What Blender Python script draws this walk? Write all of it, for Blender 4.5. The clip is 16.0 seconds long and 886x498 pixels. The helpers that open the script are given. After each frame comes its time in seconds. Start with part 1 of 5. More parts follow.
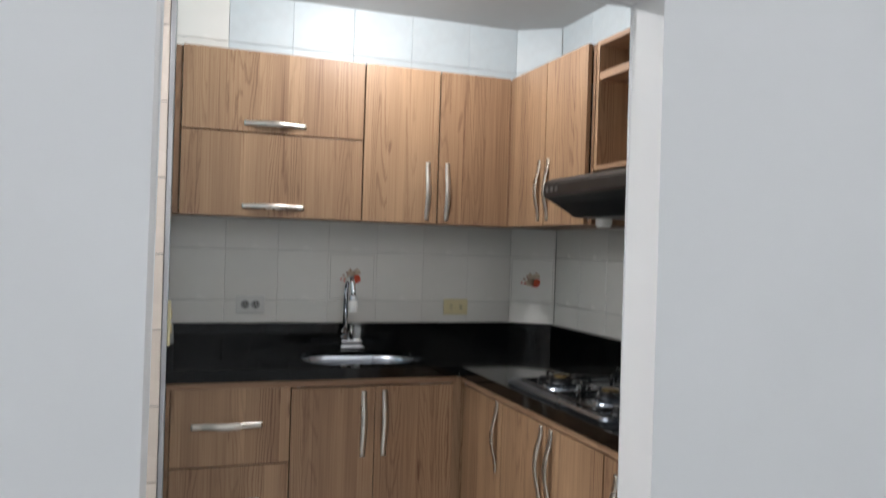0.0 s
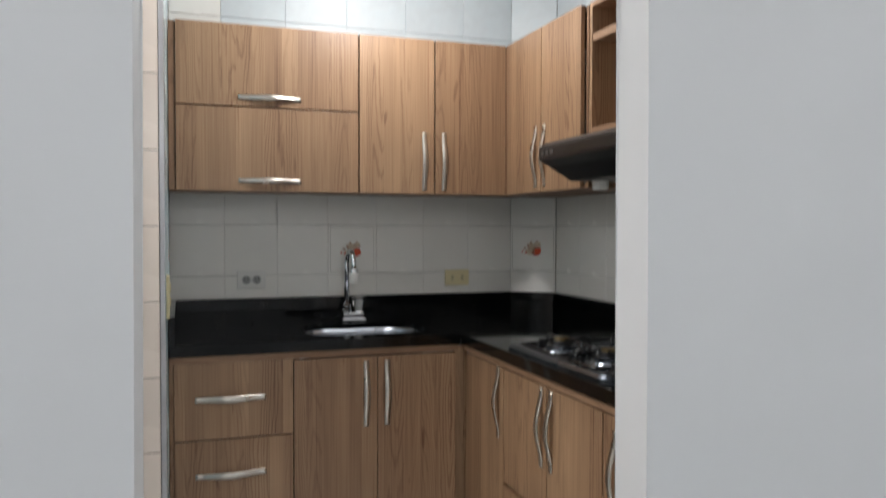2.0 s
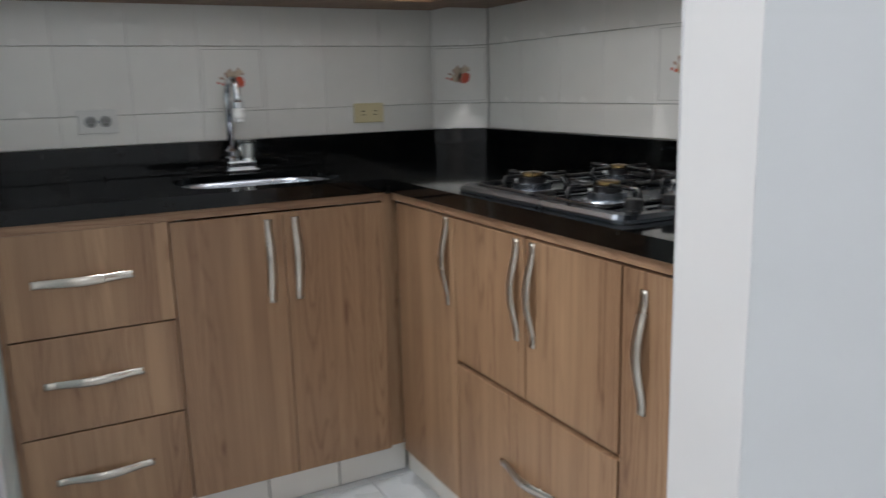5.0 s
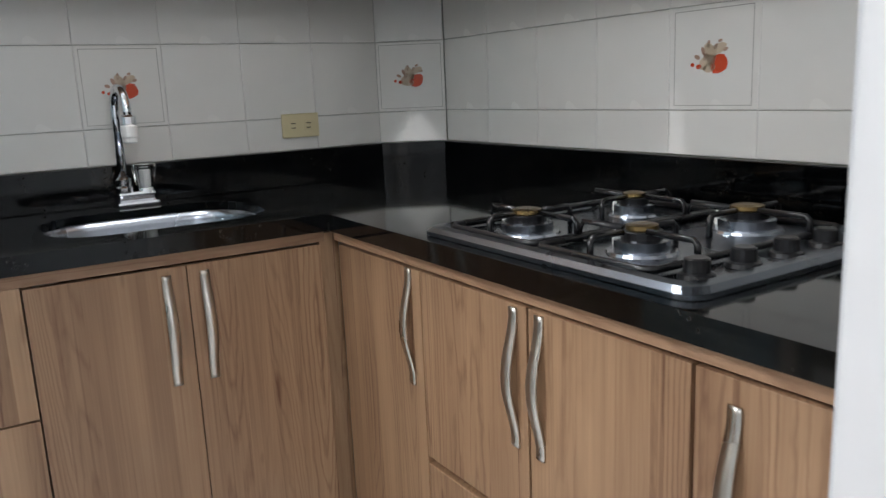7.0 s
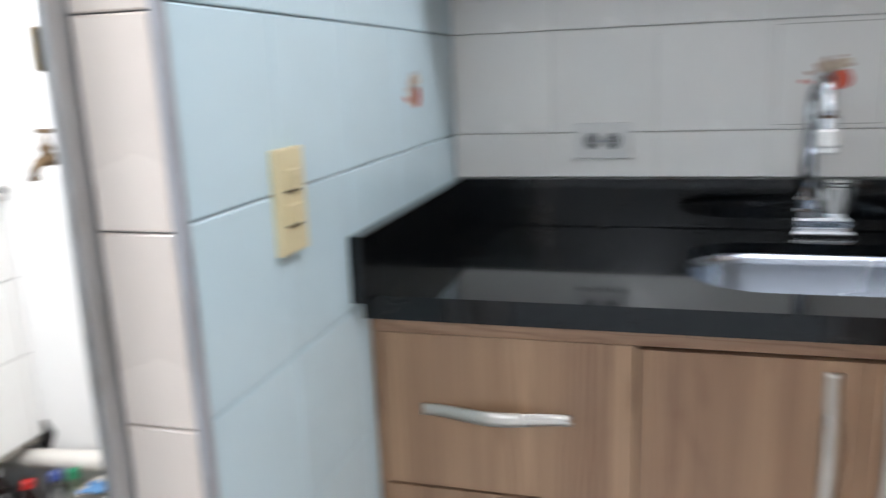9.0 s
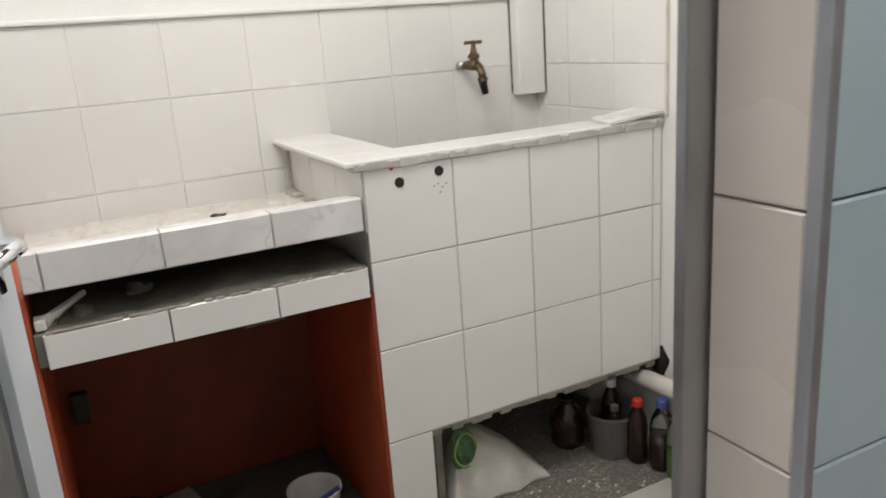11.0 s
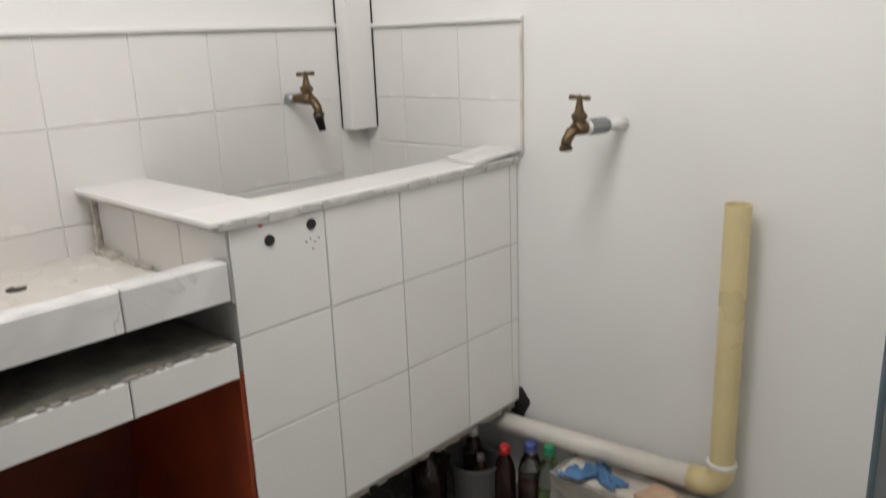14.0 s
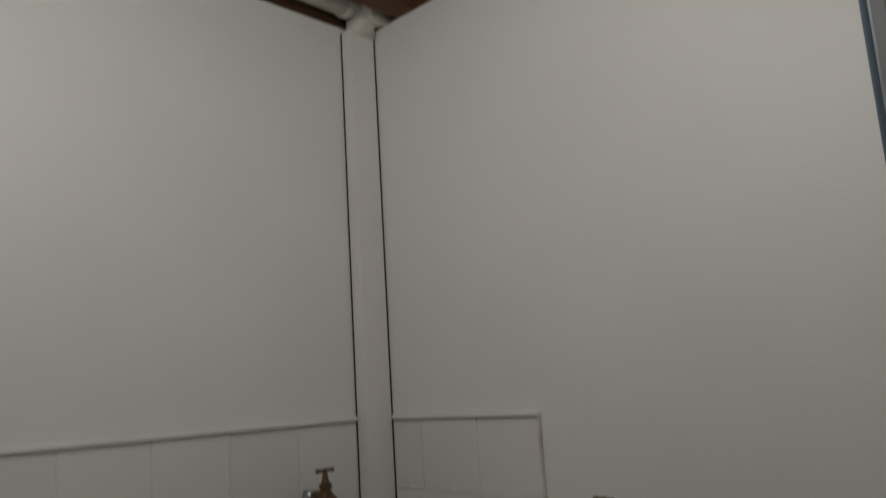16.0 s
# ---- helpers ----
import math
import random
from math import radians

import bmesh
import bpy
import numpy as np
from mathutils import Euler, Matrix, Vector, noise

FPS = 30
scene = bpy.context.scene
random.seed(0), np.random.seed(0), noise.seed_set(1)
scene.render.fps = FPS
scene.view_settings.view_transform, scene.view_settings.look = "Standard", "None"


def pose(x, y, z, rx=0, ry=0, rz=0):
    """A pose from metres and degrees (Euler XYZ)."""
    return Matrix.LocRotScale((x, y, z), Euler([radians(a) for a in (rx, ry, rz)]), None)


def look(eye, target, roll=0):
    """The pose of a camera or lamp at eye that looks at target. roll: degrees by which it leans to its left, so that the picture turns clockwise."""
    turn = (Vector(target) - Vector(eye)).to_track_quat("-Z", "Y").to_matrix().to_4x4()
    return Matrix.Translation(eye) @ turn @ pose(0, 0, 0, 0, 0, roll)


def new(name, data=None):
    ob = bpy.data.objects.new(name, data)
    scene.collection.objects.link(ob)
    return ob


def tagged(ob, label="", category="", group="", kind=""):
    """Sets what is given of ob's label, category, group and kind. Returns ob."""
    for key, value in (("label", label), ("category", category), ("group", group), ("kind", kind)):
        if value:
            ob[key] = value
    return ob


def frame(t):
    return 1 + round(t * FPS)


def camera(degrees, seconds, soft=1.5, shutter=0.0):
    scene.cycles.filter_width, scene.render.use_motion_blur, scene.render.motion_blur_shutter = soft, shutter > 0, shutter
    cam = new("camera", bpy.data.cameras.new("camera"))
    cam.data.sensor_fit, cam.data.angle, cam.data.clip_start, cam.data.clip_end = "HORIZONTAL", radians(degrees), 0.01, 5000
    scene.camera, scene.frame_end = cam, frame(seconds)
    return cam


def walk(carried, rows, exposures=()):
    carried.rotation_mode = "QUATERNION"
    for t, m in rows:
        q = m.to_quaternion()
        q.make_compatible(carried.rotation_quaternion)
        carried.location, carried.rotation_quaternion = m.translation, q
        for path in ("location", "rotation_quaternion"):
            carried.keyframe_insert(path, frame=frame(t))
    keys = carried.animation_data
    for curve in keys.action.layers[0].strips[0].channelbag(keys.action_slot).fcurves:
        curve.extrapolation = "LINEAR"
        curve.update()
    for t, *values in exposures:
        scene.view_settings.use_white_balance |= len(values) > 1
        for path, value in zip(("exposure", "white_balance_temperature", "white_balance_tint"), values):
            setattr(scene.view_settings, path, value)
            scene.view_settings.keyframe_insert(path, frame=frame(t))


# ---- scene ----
cam = camera(59.5, 16.0, soft=1.4, shutter=0.5)
PATH = [
    (0, (-1.393, -3.089, 1.323), (-0.733, -1.201, 1.317), 1.8),
    (0.5, (-1.378, -3.102, 1.325), (-0.738, -1.214, 1.476), 1.6),
    (1, (-1.368, -3.11, 1.332), (-0.732, -1.22, 1.476), 1.0),
    (1.5, (-1.376, -3.094, 1.32), (-0.729, -1.206, 1.441), 1.1),
    (2, (-1.36, -3.099, 1.277), (-0.719, -1.205, 1.224), 0.1),
    (2.5, (-1.297, -3.089, 1.217), (-0.721, -1.19, 0.965), -1.8),
    (3, (-1.266, -3.051, 1.192), (-0.79, -1.152, 0.783), -2.2),
    (3.5, (-1.297, -2.923, 1.161), (-0.779, -1.04, 0.729), -1.2),
    (4, (-1.33, -2.763, 1.153), (-0.722, -0.902, 0.74), -0.7),
    (4.5, (-1.329, -2.617, 1.146), (-0.611, -0.799, 0.724), -0.9),
    (5, (-1.288, -2.489, 1.148), (-0.375, -0.757, 0.74), -1.5),
    (5.2, (-1.289, -2.459, 1.15), (-0.295, -0.775, 0.73), -1.2),
    (7.3, (-1.054, -1.966, 1.16), (-0.009, -0.311, 0.75), -2.5),
    (7.5, (-1.033, -1.92, 1.16), (-0.065, -0.219, 0.749), -2.4),
    (8, (-0.954, -1.763, 1.162), (-0.228, 0.056, 0.753), -1.8),
    (8.5, (-0.963, -1.626, 1.175), (-0.648, 0.301, 0.742), -1.3),
    (9, (-0.980, -1.559, 1.220), (-1.527, 0.312, 0.774), -2.2),
    (9.5, (-0.907, -1.499, 1.223), (-2.115, 0.041, 0.810), -4.3),
    (9.7, (-0.914, -1.487, 1.216), (-2.287, -0.090, 0.814), -4.9),
    (10, (-0.947, -1.473, 1.212), (-2.501, -0.280, 0.809), -5.6),
    (10.2, (-0.980, -1.459, 1.209), (-2.601, -0.358, 0.809), -5.4),
    (12.3, (-1.237, -1.329, 1.232), (-2.989, -0.68, 0.521), -4.5),
    (12.5, (-1.278, -1.396, 1.209), (-2.949, -0.549, 0.509), -4.8),
    (13, (-1.378, -1.455, 1.216), (-2.741, -0.187, 0.485), -3.5),
    (13.5, (-1.417, -1.502, 1.236), (-2.691, -0.116, 0.561), -2.2),
    (14, (-1.398, -1.511, 1.259), (-2.727, -0.114, 0.727), -2.2),
    (14.5, (-1.391, -1.506, 1.281), (-2.753, -0.071, 0.991), -1.8),
    (15, (-1.383, -1.497, 1.307), (-2.777, -0.067, 1.193), -1.9),
    (15.5, (-1.378, -1.496, 1.361), (-2.778, -0.069, 1.449), -2.4),
    (16, (-1.39, -1.503, 1.364), (-2.755, -0.084, 1.714), -3.6),
]
EXPOSURES = [(0.0, -0.10, 6200, 10), (0.6, -0.18, 6250, 10), (1.1, -0.32, 6300, 10), (1.6, -0.32, 6300, 10), (2.5, -0.20, 6350, 10), (4.0, -0.06, 6200, 10), (5.2, 0.0, 6100, 10),
             (7.5, 0.64, 6000, 10), (8.0, 1.24, 5650, 10), (8.5, 1.36, 5650, 10), (9.0, 0.70, 5800, 10), (9.6, -0.32, 6200, 10), (10.1, -0.60, 6400, 10),
             (12.3, -0.40, 6200, 10), (13.0, -0.42, 6200, 10), (14.0, -0.75, 6250, 10), (14.5, -1.22, 6300, 10), (15.0, -1.80, 6350, 10), (15.5, -2.27, 6400, 10), (16.0, -2.65, 6450, 10)]
walk(cam, [(t, look(eye, target, roll)) for t, eye, target, roll in PATH], EXPOSURES)

# ---- world and lights ----
world = bpy.data.worlds.new("night")
scene.world = world
world.use_nodes = True
world.node_tree.nodes["Background"].inputs[0].default_value = (0.02, 0.022, 0.03, 1)
world.node_tree.nodes["Background"].inputs[1].default_value = 0.3


def bulb(name, at, watts, colour, radius=0.04):
    lamp = bpy.data.lights.new(name, "POINT")
    lamp.energy, lamp.color, lamp.shadow_soft_size = watts, colour, radius
    ob = new(name, lamp)
    ob.location = at
    return ob


bulb("kitchen_ceiling_bulb", (-0.684, -0.691, 2.235), 23, (1.0, 0.97, 0.94), 0.035)
bulb("front_room_bulb", (-1.15, -4.25, 2.42), 24, (1.0, 0.985, 0.965), 0.12)
# next two: unseen fill lamps, added to balance the wall left and right
bulb("front_room_fill_1", (-2.4, -3.2, 2.42), 14, (1.0, 0.985, 0.975), 0.12)
bulb("front_room_fill_2", (1.25, -4.05, 2.35), 26, (1.0, 0.985, 0.965), 0.12)
bulb("patio_bulb", (-2.10, -1.13, 2.33), 82, (1.0, 0.975, 0.945), 0.28)


# ---- materials ----
def material(name, colour, rough=0.5, metal=0.0, vary=0.06, grain=14.0, bump=0.0, bump_scale=90.0,
             stain=None, stain_scale=2.5, stain_amount=0.0, by_object=0.0, coat=0.0, rough_vary=0.08):
    """Painted, glazed or mineral surface: two scales of tone, fine relief, optional stains."""
    m = bpy.data.materials.new(name)
    m.use_nodes = True
    nt = m.node_tree
    bsdf = nt.nodes["Principled BSDF"]
    co = nt.nodes.new("ShaderNodeTexCoord")
    base = nt.nodes.new("ShaderNodeRGB")
    base.outputs[0].default_value = (*colour, 1)
    fine = nt.nodes.new("ShaderNodeTexNoise")
    fine.inputs["Scale"].default_value, fine.inputs["Detail"].default_value = grain, 5
    nt.links.new(co.outputs["Object"], fine.inputs["Vector"])
    broad = nt.nodes.new("ShaderNodeTexNoise")
    broad.inputs["Scale"].default_value, broad.inputs["Detail"].default_value = stain_scale, 4
    nt.links.new(co.outputs["Object"], broad.inputs["Vector"])
    add = nt.nodes.new("ShaderNodeMath")
    add.operation = "ADD"
    nt.links.new(fine.outputs[0], add.inputs[0])
    nt.links.new(broad.outputs[0], add.inputs[1])
    ramp = nt.nodes.new("ShaderNodeMapRange")
    ramp.inputs["From Min"].default_value, ramp.inputs["From Max"].default_value = 0.6, 1.4
    ramp.inputs["To Min"].default_value, ramp.inputs["To Max"].default_value = 1 - vary, 1 + vary
    nt.links.new(add.outputs[0], ramp.inputs["Value"])
    value = ramp.outputs[0]
    if by_object:
        info = nt.nodes.new("ShaderNodeObjectInfo")
        r2 = nt.nodes.new("ShaderNodeMapRange")
        r2.inputs["To Min"].default_value, r2.inputs["To Max"].default_value = 1 - by_object, 1 + by_object
        nt.links.new(info.outputs["Random"], r2.inputs["Value"])
        mul = nt.nodes.new("ShaderNodeMath")
        mul.operation = "MULTIPLY"
        nt.links.new(value, mul.inputs[0])
        nt.links.new(r2.outputs[0], mul.inputs[1])
        value = mul.outputs[0]
    scale = nt.nodes.new("ShaderNodeVectorMath")
    scale.operation = "SCALE"
    nt.links.new(base.outputs[0], scale.inputs[0])
    nt.links.new(value, scale.inputs["Scale"])
    out = scale.outputs[0]
    if stain:
        sn = nt.nodes.new("ShaderNodeTexNoise")
        sn.inputs["Scale"].default_value, sn.inputs["Detail"].default_value = stain_scale * 2.3, 7
        nt.links.new(co.outputs["Object"], sn.inputs["Vector"])
        sr = nt.nodes.new("ShaderNodeMapRange")
        sr.inputs["From Min"].default_value, sr.inputs["From Max"].default_value = 0.5, 0.72
        sr.inputs["To Max"].default_value = stain_amount
        nt.links.new(sn.outputs[0], sr.inputs["Value"])
        mix = nt.nodes.new("ShaderNodeMix")
        mix.data_type = "RGBA"
        nt.links.new(sr.outputs[0], mix.inputs["Factor"])
        nt.links.new(out, mix.inputs["A"])
        mix.inputs["B"].default_value = (*stain, 1)
        out = mix.outputs["Result"]
    nt.links.new(out, bsdf.inputs["Base Color"])
    rr = nt.nodes.new("ShaderNodeMapRange")
    rr.inputs["From Min"].default_value, rr.inputs["From Max"].default_value = 0.3, 0.7
    rr.inputs["To Min"].default_value = max(0.02, rough - rough_vary)
    rr.inputs["To Max"].default_value = min(1, rough + rough_vary)
    nt.links.new(broad.outputs[0], rr.inputs["Value"])
    nt.links.new(rr.outputs[0], bsdf.inputs["Roughness"])
    bsdf.inputs["Metallic"].default_value = metal
    bsdf.inputs["Coat Weight"].default_value = coat
    if bump:
        bn = nt.nodes.new("ShaderNodeTexNoise")
        bn.inputs["Scale"].default_value, bn.inputs["Detail"].default_value = bump_scale, 4
        nt.links.new(co.outputs["Object"], bn.inputs["Vector"])
        bp = nt.nodes.new("ShaderNodeBump")
        bp.inputs["Strength"].default_value, bp.inputs["Distance"].default_value = bump, 0.004
        nt.links.new(bn.outputs[0], bp.inputs["Height"])
        nt.links.new(bp.outputs[0], bsdf.inputs["Normal"])
    return m


def laminate(name, dark, light, rough=0.5, along="z"):
    """Wood-print laminate: broad board stripes, fine fibres and cathedral rings along one axis."""
    m = bpy.data.materials.new(name)
    m.use_nodes = True
    nt = m.node_tree
    bsdf = nt.nodes["Principled BSDF"]
    co = nt.nodes.new("ShaderNodeTexCoord")
    info = nt.nodes.new("ShaderNodeObjectInfo")
    off = nt.nodes.new("ShaderNodeVectorMath")
    off.operation = "MULTIPLY_ADD"
    nt.links.new(info.outputs["Random"], off.inputs[0])
    off.inputs[1].default_value = (3.1, 2.3, 5.7)
    nt.links.new(co.outputs["Object"], off.inputs[2])

    source = [off.outputs[0]]

    def stretched(across, lengthwise):
        mp = nt.nodes.new("ShaderNodeMapping")
        s = {"z": (across, across, lengthwise), "x": (lengthwise, across, across), "y": (across, lengthwise, across)}[along]
        mp.inputs["Scale"].default_value = s
        nt.links.new(source[0], mp.inputs["Vector"])
        return mp.outputs[0]

    def grain(across, lengthwise, detail):
        n = nt.nodes.new("ShaderNodeTexNoise")
        n.inputs["Scale"].default_value, n.inputs["Detail"].default_value = 1.0, detail
        nt.links.new(stretched(across, lengthwise), n.inputs["Vector"])
        return n.outputs[0]

    def combine(op, a, b):
        n = nt.nodes.new("ShaderNodeMath")
        n.operation = op
        for i, v in enumerate((a, b)):
            if isinstance(v, (int, float)):
                n.inputs[i].default_value = v
            else:
                nt.links.new(v, n.inputs[i])
        return n.outputs[0]

    def remap(v, lo, hi, top=1.0):
        n = nt.nodes.new("ShaderNodeMapRange")
        n.inputs["From Min"].default_value, n.inputs["From Max"].default_value, n.inputs["To Max"].default_value = lo, hi, top
        nt.links.new(v, n.inputs["Value"])
        return n.outputs[0]

    sep = nt.nodes.new("ShaderNodeSeparateXYZ")
    nt.links.new(off.outputs[0], sep.inputs[0])
    pair = {"z": "XY", "x": "ZY", "y": "ZX"}[along]
    strip = nt.nodes.new("ShaderNodeTexVoronoi")
    strip.voronoi_dimensions = "1D"
    strip.inputs["Scale"].default_value = 17.0
    nt.links.new(combine("ADD", sep.outputs[pair[0]], sep.outputs[pair[1]]), strip.inputs["W"])
    tint = nt.nodes.new("ShaderNodeSeparateColor")
    nt.links.new(strip.outputs["Color"], tint.inputs[0])
    shift = nt.nodes.new("ShaderNodeVectorMath")
    shift.operation = "MULTIPLY_ADD"
    shift.inputs[1].default_value = (2.3, 1.7, 2.9)
    nt.links.new(strip.outputs["Color"], shift.inputs[0])
    nt.links.new(off.outputs[0], shift.inputs[2])
    source[0] = shift.outputs[0]
    fibre = grain(190, 3.0, 4)
    board = tint.outputs[0]
    cloud = grain(22, 1.4, 3)
    jag = combine("MULTIPLY", grain(70, 16, 2), 0.04)
    wave = combine("ADD", grain(11, 0.8, 0.8), jag)
    rings = combine("PINGPONG", combine("MULTIPLY", wave, 22.0), 0.5)
    lines = combine("MULTIPLY", remap(rings, 0.24, 0.50), remap(tint.outputs[1], 0.30, 0.75))
    streak = remap(grain(85, 1.1, 2), 0.60, 0.72)
    knot = remap(grain(24, 7.0, 1), 0.74, 0.82)
    tone = combine("ADD", combine("MULTIPLY", board, 0.17), combine("MULTIPLY", fibre, 0.30))
    tone = combine("ADD", tone, combine("MULTIPLY", cloud, 0.42))
    tone = combine("SUBTRACT", tone, combine("MULTIPLY", lines, 0.20))
    tone = combine("SUBTRACT", tone, combine("MULTIPLY", streak, 0.16))
    tone = combine("SUBTRACT", tone, combine("MULTIPLY", knot, 0.25))
    tone = combine("ADD", tone, combine("MULTIPLY", combine("SUBTRACT", info.outputs["Random"], 0.5), 0.05))
    fac = remap(tone, 0.06, 0.66)
    mix = nt.nodes.new("ShaderNodeMix")
    mix.data_type = "RGBA"
    mix.inputs["A"].default_value, mix.inputs["B"].default_value = (*dark, 1), (*light, 1)
    nt.links.new(fac, mix.inputs["Factor"])
    nt.links.new(mix.outputs["Result"], bsdf.inputs["Base Color"])
    bsdf.inputs["Roughness"].default_value = rough
    bp = nt.nodes.new("ShaderNodeBump")
    bp.inputs["Strength"].default_value, bp.inputs["Distance"].default_value = 0.12, 0.001
    nt.links.new(fibre, bp.inputs["Height"])
    nt.links.new(bp.outputs[0], bsdf.inputs["Normal"])
    return m


def speckled(name, ground, flecks, rough, scale=220.0, threshold=0.62, bump=0.0):
    """Granite or gritty floor: crystals of another tone in a ground."""
    m = bpy.data.materials.new(name)
    m.use_nodes = True
    nt = m.node_tree
    bsdf = nt.nodes["Principled BSDF"]
    co = nt.nodes.new("ShaderNodeTexCoord")
    vo = nt.nodes.new("ShaderNodeTexVoronoi")
    vo.inputs["Scale"].default_value = scale
    nt.links.new(co.outputs["Object"], vo.inputs["Vector"])
    sep = nt.nodes.new("ShaderNodeSeparateColor")
    nt.links.new(vo.outputs["Color"], sep.inputs[0])
    cloud = nt.nodes.new("ShaderNodeTexNoise")
    cloud.inputs["Scale"].default_value, cloud.inputs["Detail"].default_value = scale * 0.06, 5
    nt.links.new(co.outputs["Object"], cloud.inputs["Vector"])
    mul = nt.nodes.new("ShaderNodeMath")
    mul.operation = "MULTIPLY_ADD"
    mul.inputs[1].default_value = 0.7
    nt.links.new(cloud.outputs[0], mul.inputs[0])
    half = nt.nodes.new("ShaderNodeMath")
    half.operation = "MULTIPLY"
    half.inputs[1].default_value = 0.55
    nt.links.new(sep.outputs[0], half.inputs[0])
    nt.links.new(half.outputs[0], mul.inputs[2])
    mr = nt.nodes.new("ShaderNodeMapRange")
    mr.inputs["From Min"].default_value, mr.inputs["From Max"].default_value = threshold, threshold + 0.3
    nt.links.new(mul.outputs[0], mr.inputs["Value"])
    mix = nt.nodes.new("ShaderNodeMix")
    mix.data_type = "RGBA"
    mix.inputs["A"].default_value, mix.inputs["B"].default_value = (*ground, 1), (*flecks, 1)
    nt.links.new(mr.outputs[0], mix.inputs["Factor"])
    nt.links.new(mix.outputs["Result"], bsdf.inputs["Base Color"])
    bsdf.inputs["Roughness"].default_value = rough
    if bump:
        bp = nt.nodes.new("ShaderNodeBump")
        bp.inputs["Strength"].default_value, bp.inputs["Distance"].default_value = bump, 0.006
        nt.links.new(mul.outputs[0], bp.inputs["Height"])
        nt.links.new(bp.outputs[0], bsdf.inputs["Normal"])
    return m


def veined(name, ground, vein, rough=0.24):
    """Marble print: thin wandering veins with soft grey clouds beside them."""
    m = bpy.data.materials.new(name)
    m.use_nodes = True
    nt = m.node_tree
    bsdf = nt.nodes["Principled BSDF"]
    co = nt.nodes.new("ShaderNodeTexCoord")
    info = nt.nodes.new("ShaderNodeObjectInfo")
    off = nt.nodes.new("ShaderNodeVectorMath")
    off.operation = "MULTIPLY_ADD"
    off.inputs[1].default_value = (9.0, 5.0, 7.0)
    nt.links.new(info.outputs["Random"], off.inputs[0])
    nt.links.new(co.outputs["Object"], off.inputs[2])

    def band(scale, low, high, top):
        n = nt.nodes.new("ShaderNodeTexNoise")
        n.inputs["Scale"].default_value, n.inputs["Detail"].default_value, n.inputs["Distortion"].default_value = scale, 4, 0.8
        nt.links.new(off.outputs[0], n.inputs["Vector"])
        away = nt.nodes.new("ShaderNodeMath")
        away.operation = "SUBTRACT"
        away.inputs[1].default_value = 0.5
        nt.links.new(n.outputs[0], away.inputs[0])
        size = nt.nodes.new("ShaderNodeMath")
        size.operation = "ABSOLUTE"
        nt.links.new(away.outputs[0], size.inputs[0])
        out = nt.nodes.new("ShaderNodeMapRange")
        out.inputs["From Min"].default_value, out.inputs["From Max"].default_value = low, high
        out.inputs["To Min"].default_value, out.inputs["To Max"].default_value = top, 0.0
        nt.links.new(size.outputs[0], out.inputs["Value"])
        return out.outputs[0]

    total = nt.nodes.new("ShaderNodeMath")
    total.operation = "MAXIMUM"
    nt.links.new(band(6.0, 0.0, 0.026, 0.42), total.inputs[0])
    nt.links.new(band(3.2, 0.0, 0.10, 0.28), total.inputs[1])
    mix = nt.nodes.new("ShaderNodeMix")
    mix.data_type = "RGBA"
    mix.inputs["A"].default_value, mix.inputs["B"].default_value = (*ground, 1), (*vein, 1)
    nt.links.new(total.outputs[0], mix.inputs["Factor"])
    nt.links.new(mix.outputs["Result"], bsdf.inputs["Base Color"])
    bsdf.inputs["Roughness"].default_value = rough
    return m


def glass(name, colour, rough=0.05):
    m = bpy.data.materials.new(name)
    m.use_nodes = True
    bsdf = m.node_tree.nodes["Principled BSDF"]
    bsdf.inputs["Base Color"].default_value = (*colour, 1)
    bsdf.inputs["Transmission Weight"].default_value = 1.0
    bsdf.inputs["Roughness"].default_value = rough
    bsdf.inputs["IOR"].default_value = 1.45
    return m


PAINT = material("white_wall_paint", (0.76, 0.765, 0.77), 0.6, vary=0.02, grain=5, bump=0.03, bump_scale=120, stain_scale=0.9)
PATIO_PAINT = material("warm_white_wall_paint", (0.79, 0.78, 0.75), 0.45, vary=0.025, grain=4, bump=0.12, bump_scale=120,
                       stain=(0.66, 0.64, 0.60), stain_scale=1.1, stain_amount=0.12)
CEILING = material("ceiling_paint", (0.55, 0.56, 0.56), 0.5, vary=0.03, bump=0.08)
GROUT = material("grey_grout", (0.20, 0.20, 0.19), 0.9, vary=0.2, grain=40, bump=0.3)
KITCHEN_GROUT = material("pale_kitchen_grout", (0.42, 0.41, 0.38), 0.9, vary=0.2, grain=30, bump=0.3)
GROUT_PALE = material("pale_grout", (0.50, 0.49, 0.46), 0.9, vary=0.2, grain=30, bump=0.3)
CREAM = material("cream_glazed_tile", (0.83, 0.81, 0.765), 0.22, vary=0.02, by_object=0.03, bump=0.03, bump_scale=12)
PEACH = material("peach_glazed_tile", (0.78, 0.69, 0.61), 0.25, vary=0.03, by_object=0.03, bump=0.03, bump_scale=12)
BLUE = material("pale_blue_glazed_tile", (0.60, 0.745, 0.795), 0.2, vary=0.02, by_object=0.02, bump=0.03, bump_scale=12)
BLUE_MARBLE = material("pale_blue_marbled_tile", (0.60, 0.655, 0.68), 0.42, vary=0.07, grain=26, by_object=0.03,
                       stain=(0.55, 0.63, 0.66), stain_scale=5, stain_amount=0.5)
WHITE_TILE = material("white_glazed_tile", (0.80, 0.79, 0.76), 0.18, vary=0.02, by_object=0.02, bump=0.04, bump_scale=9)
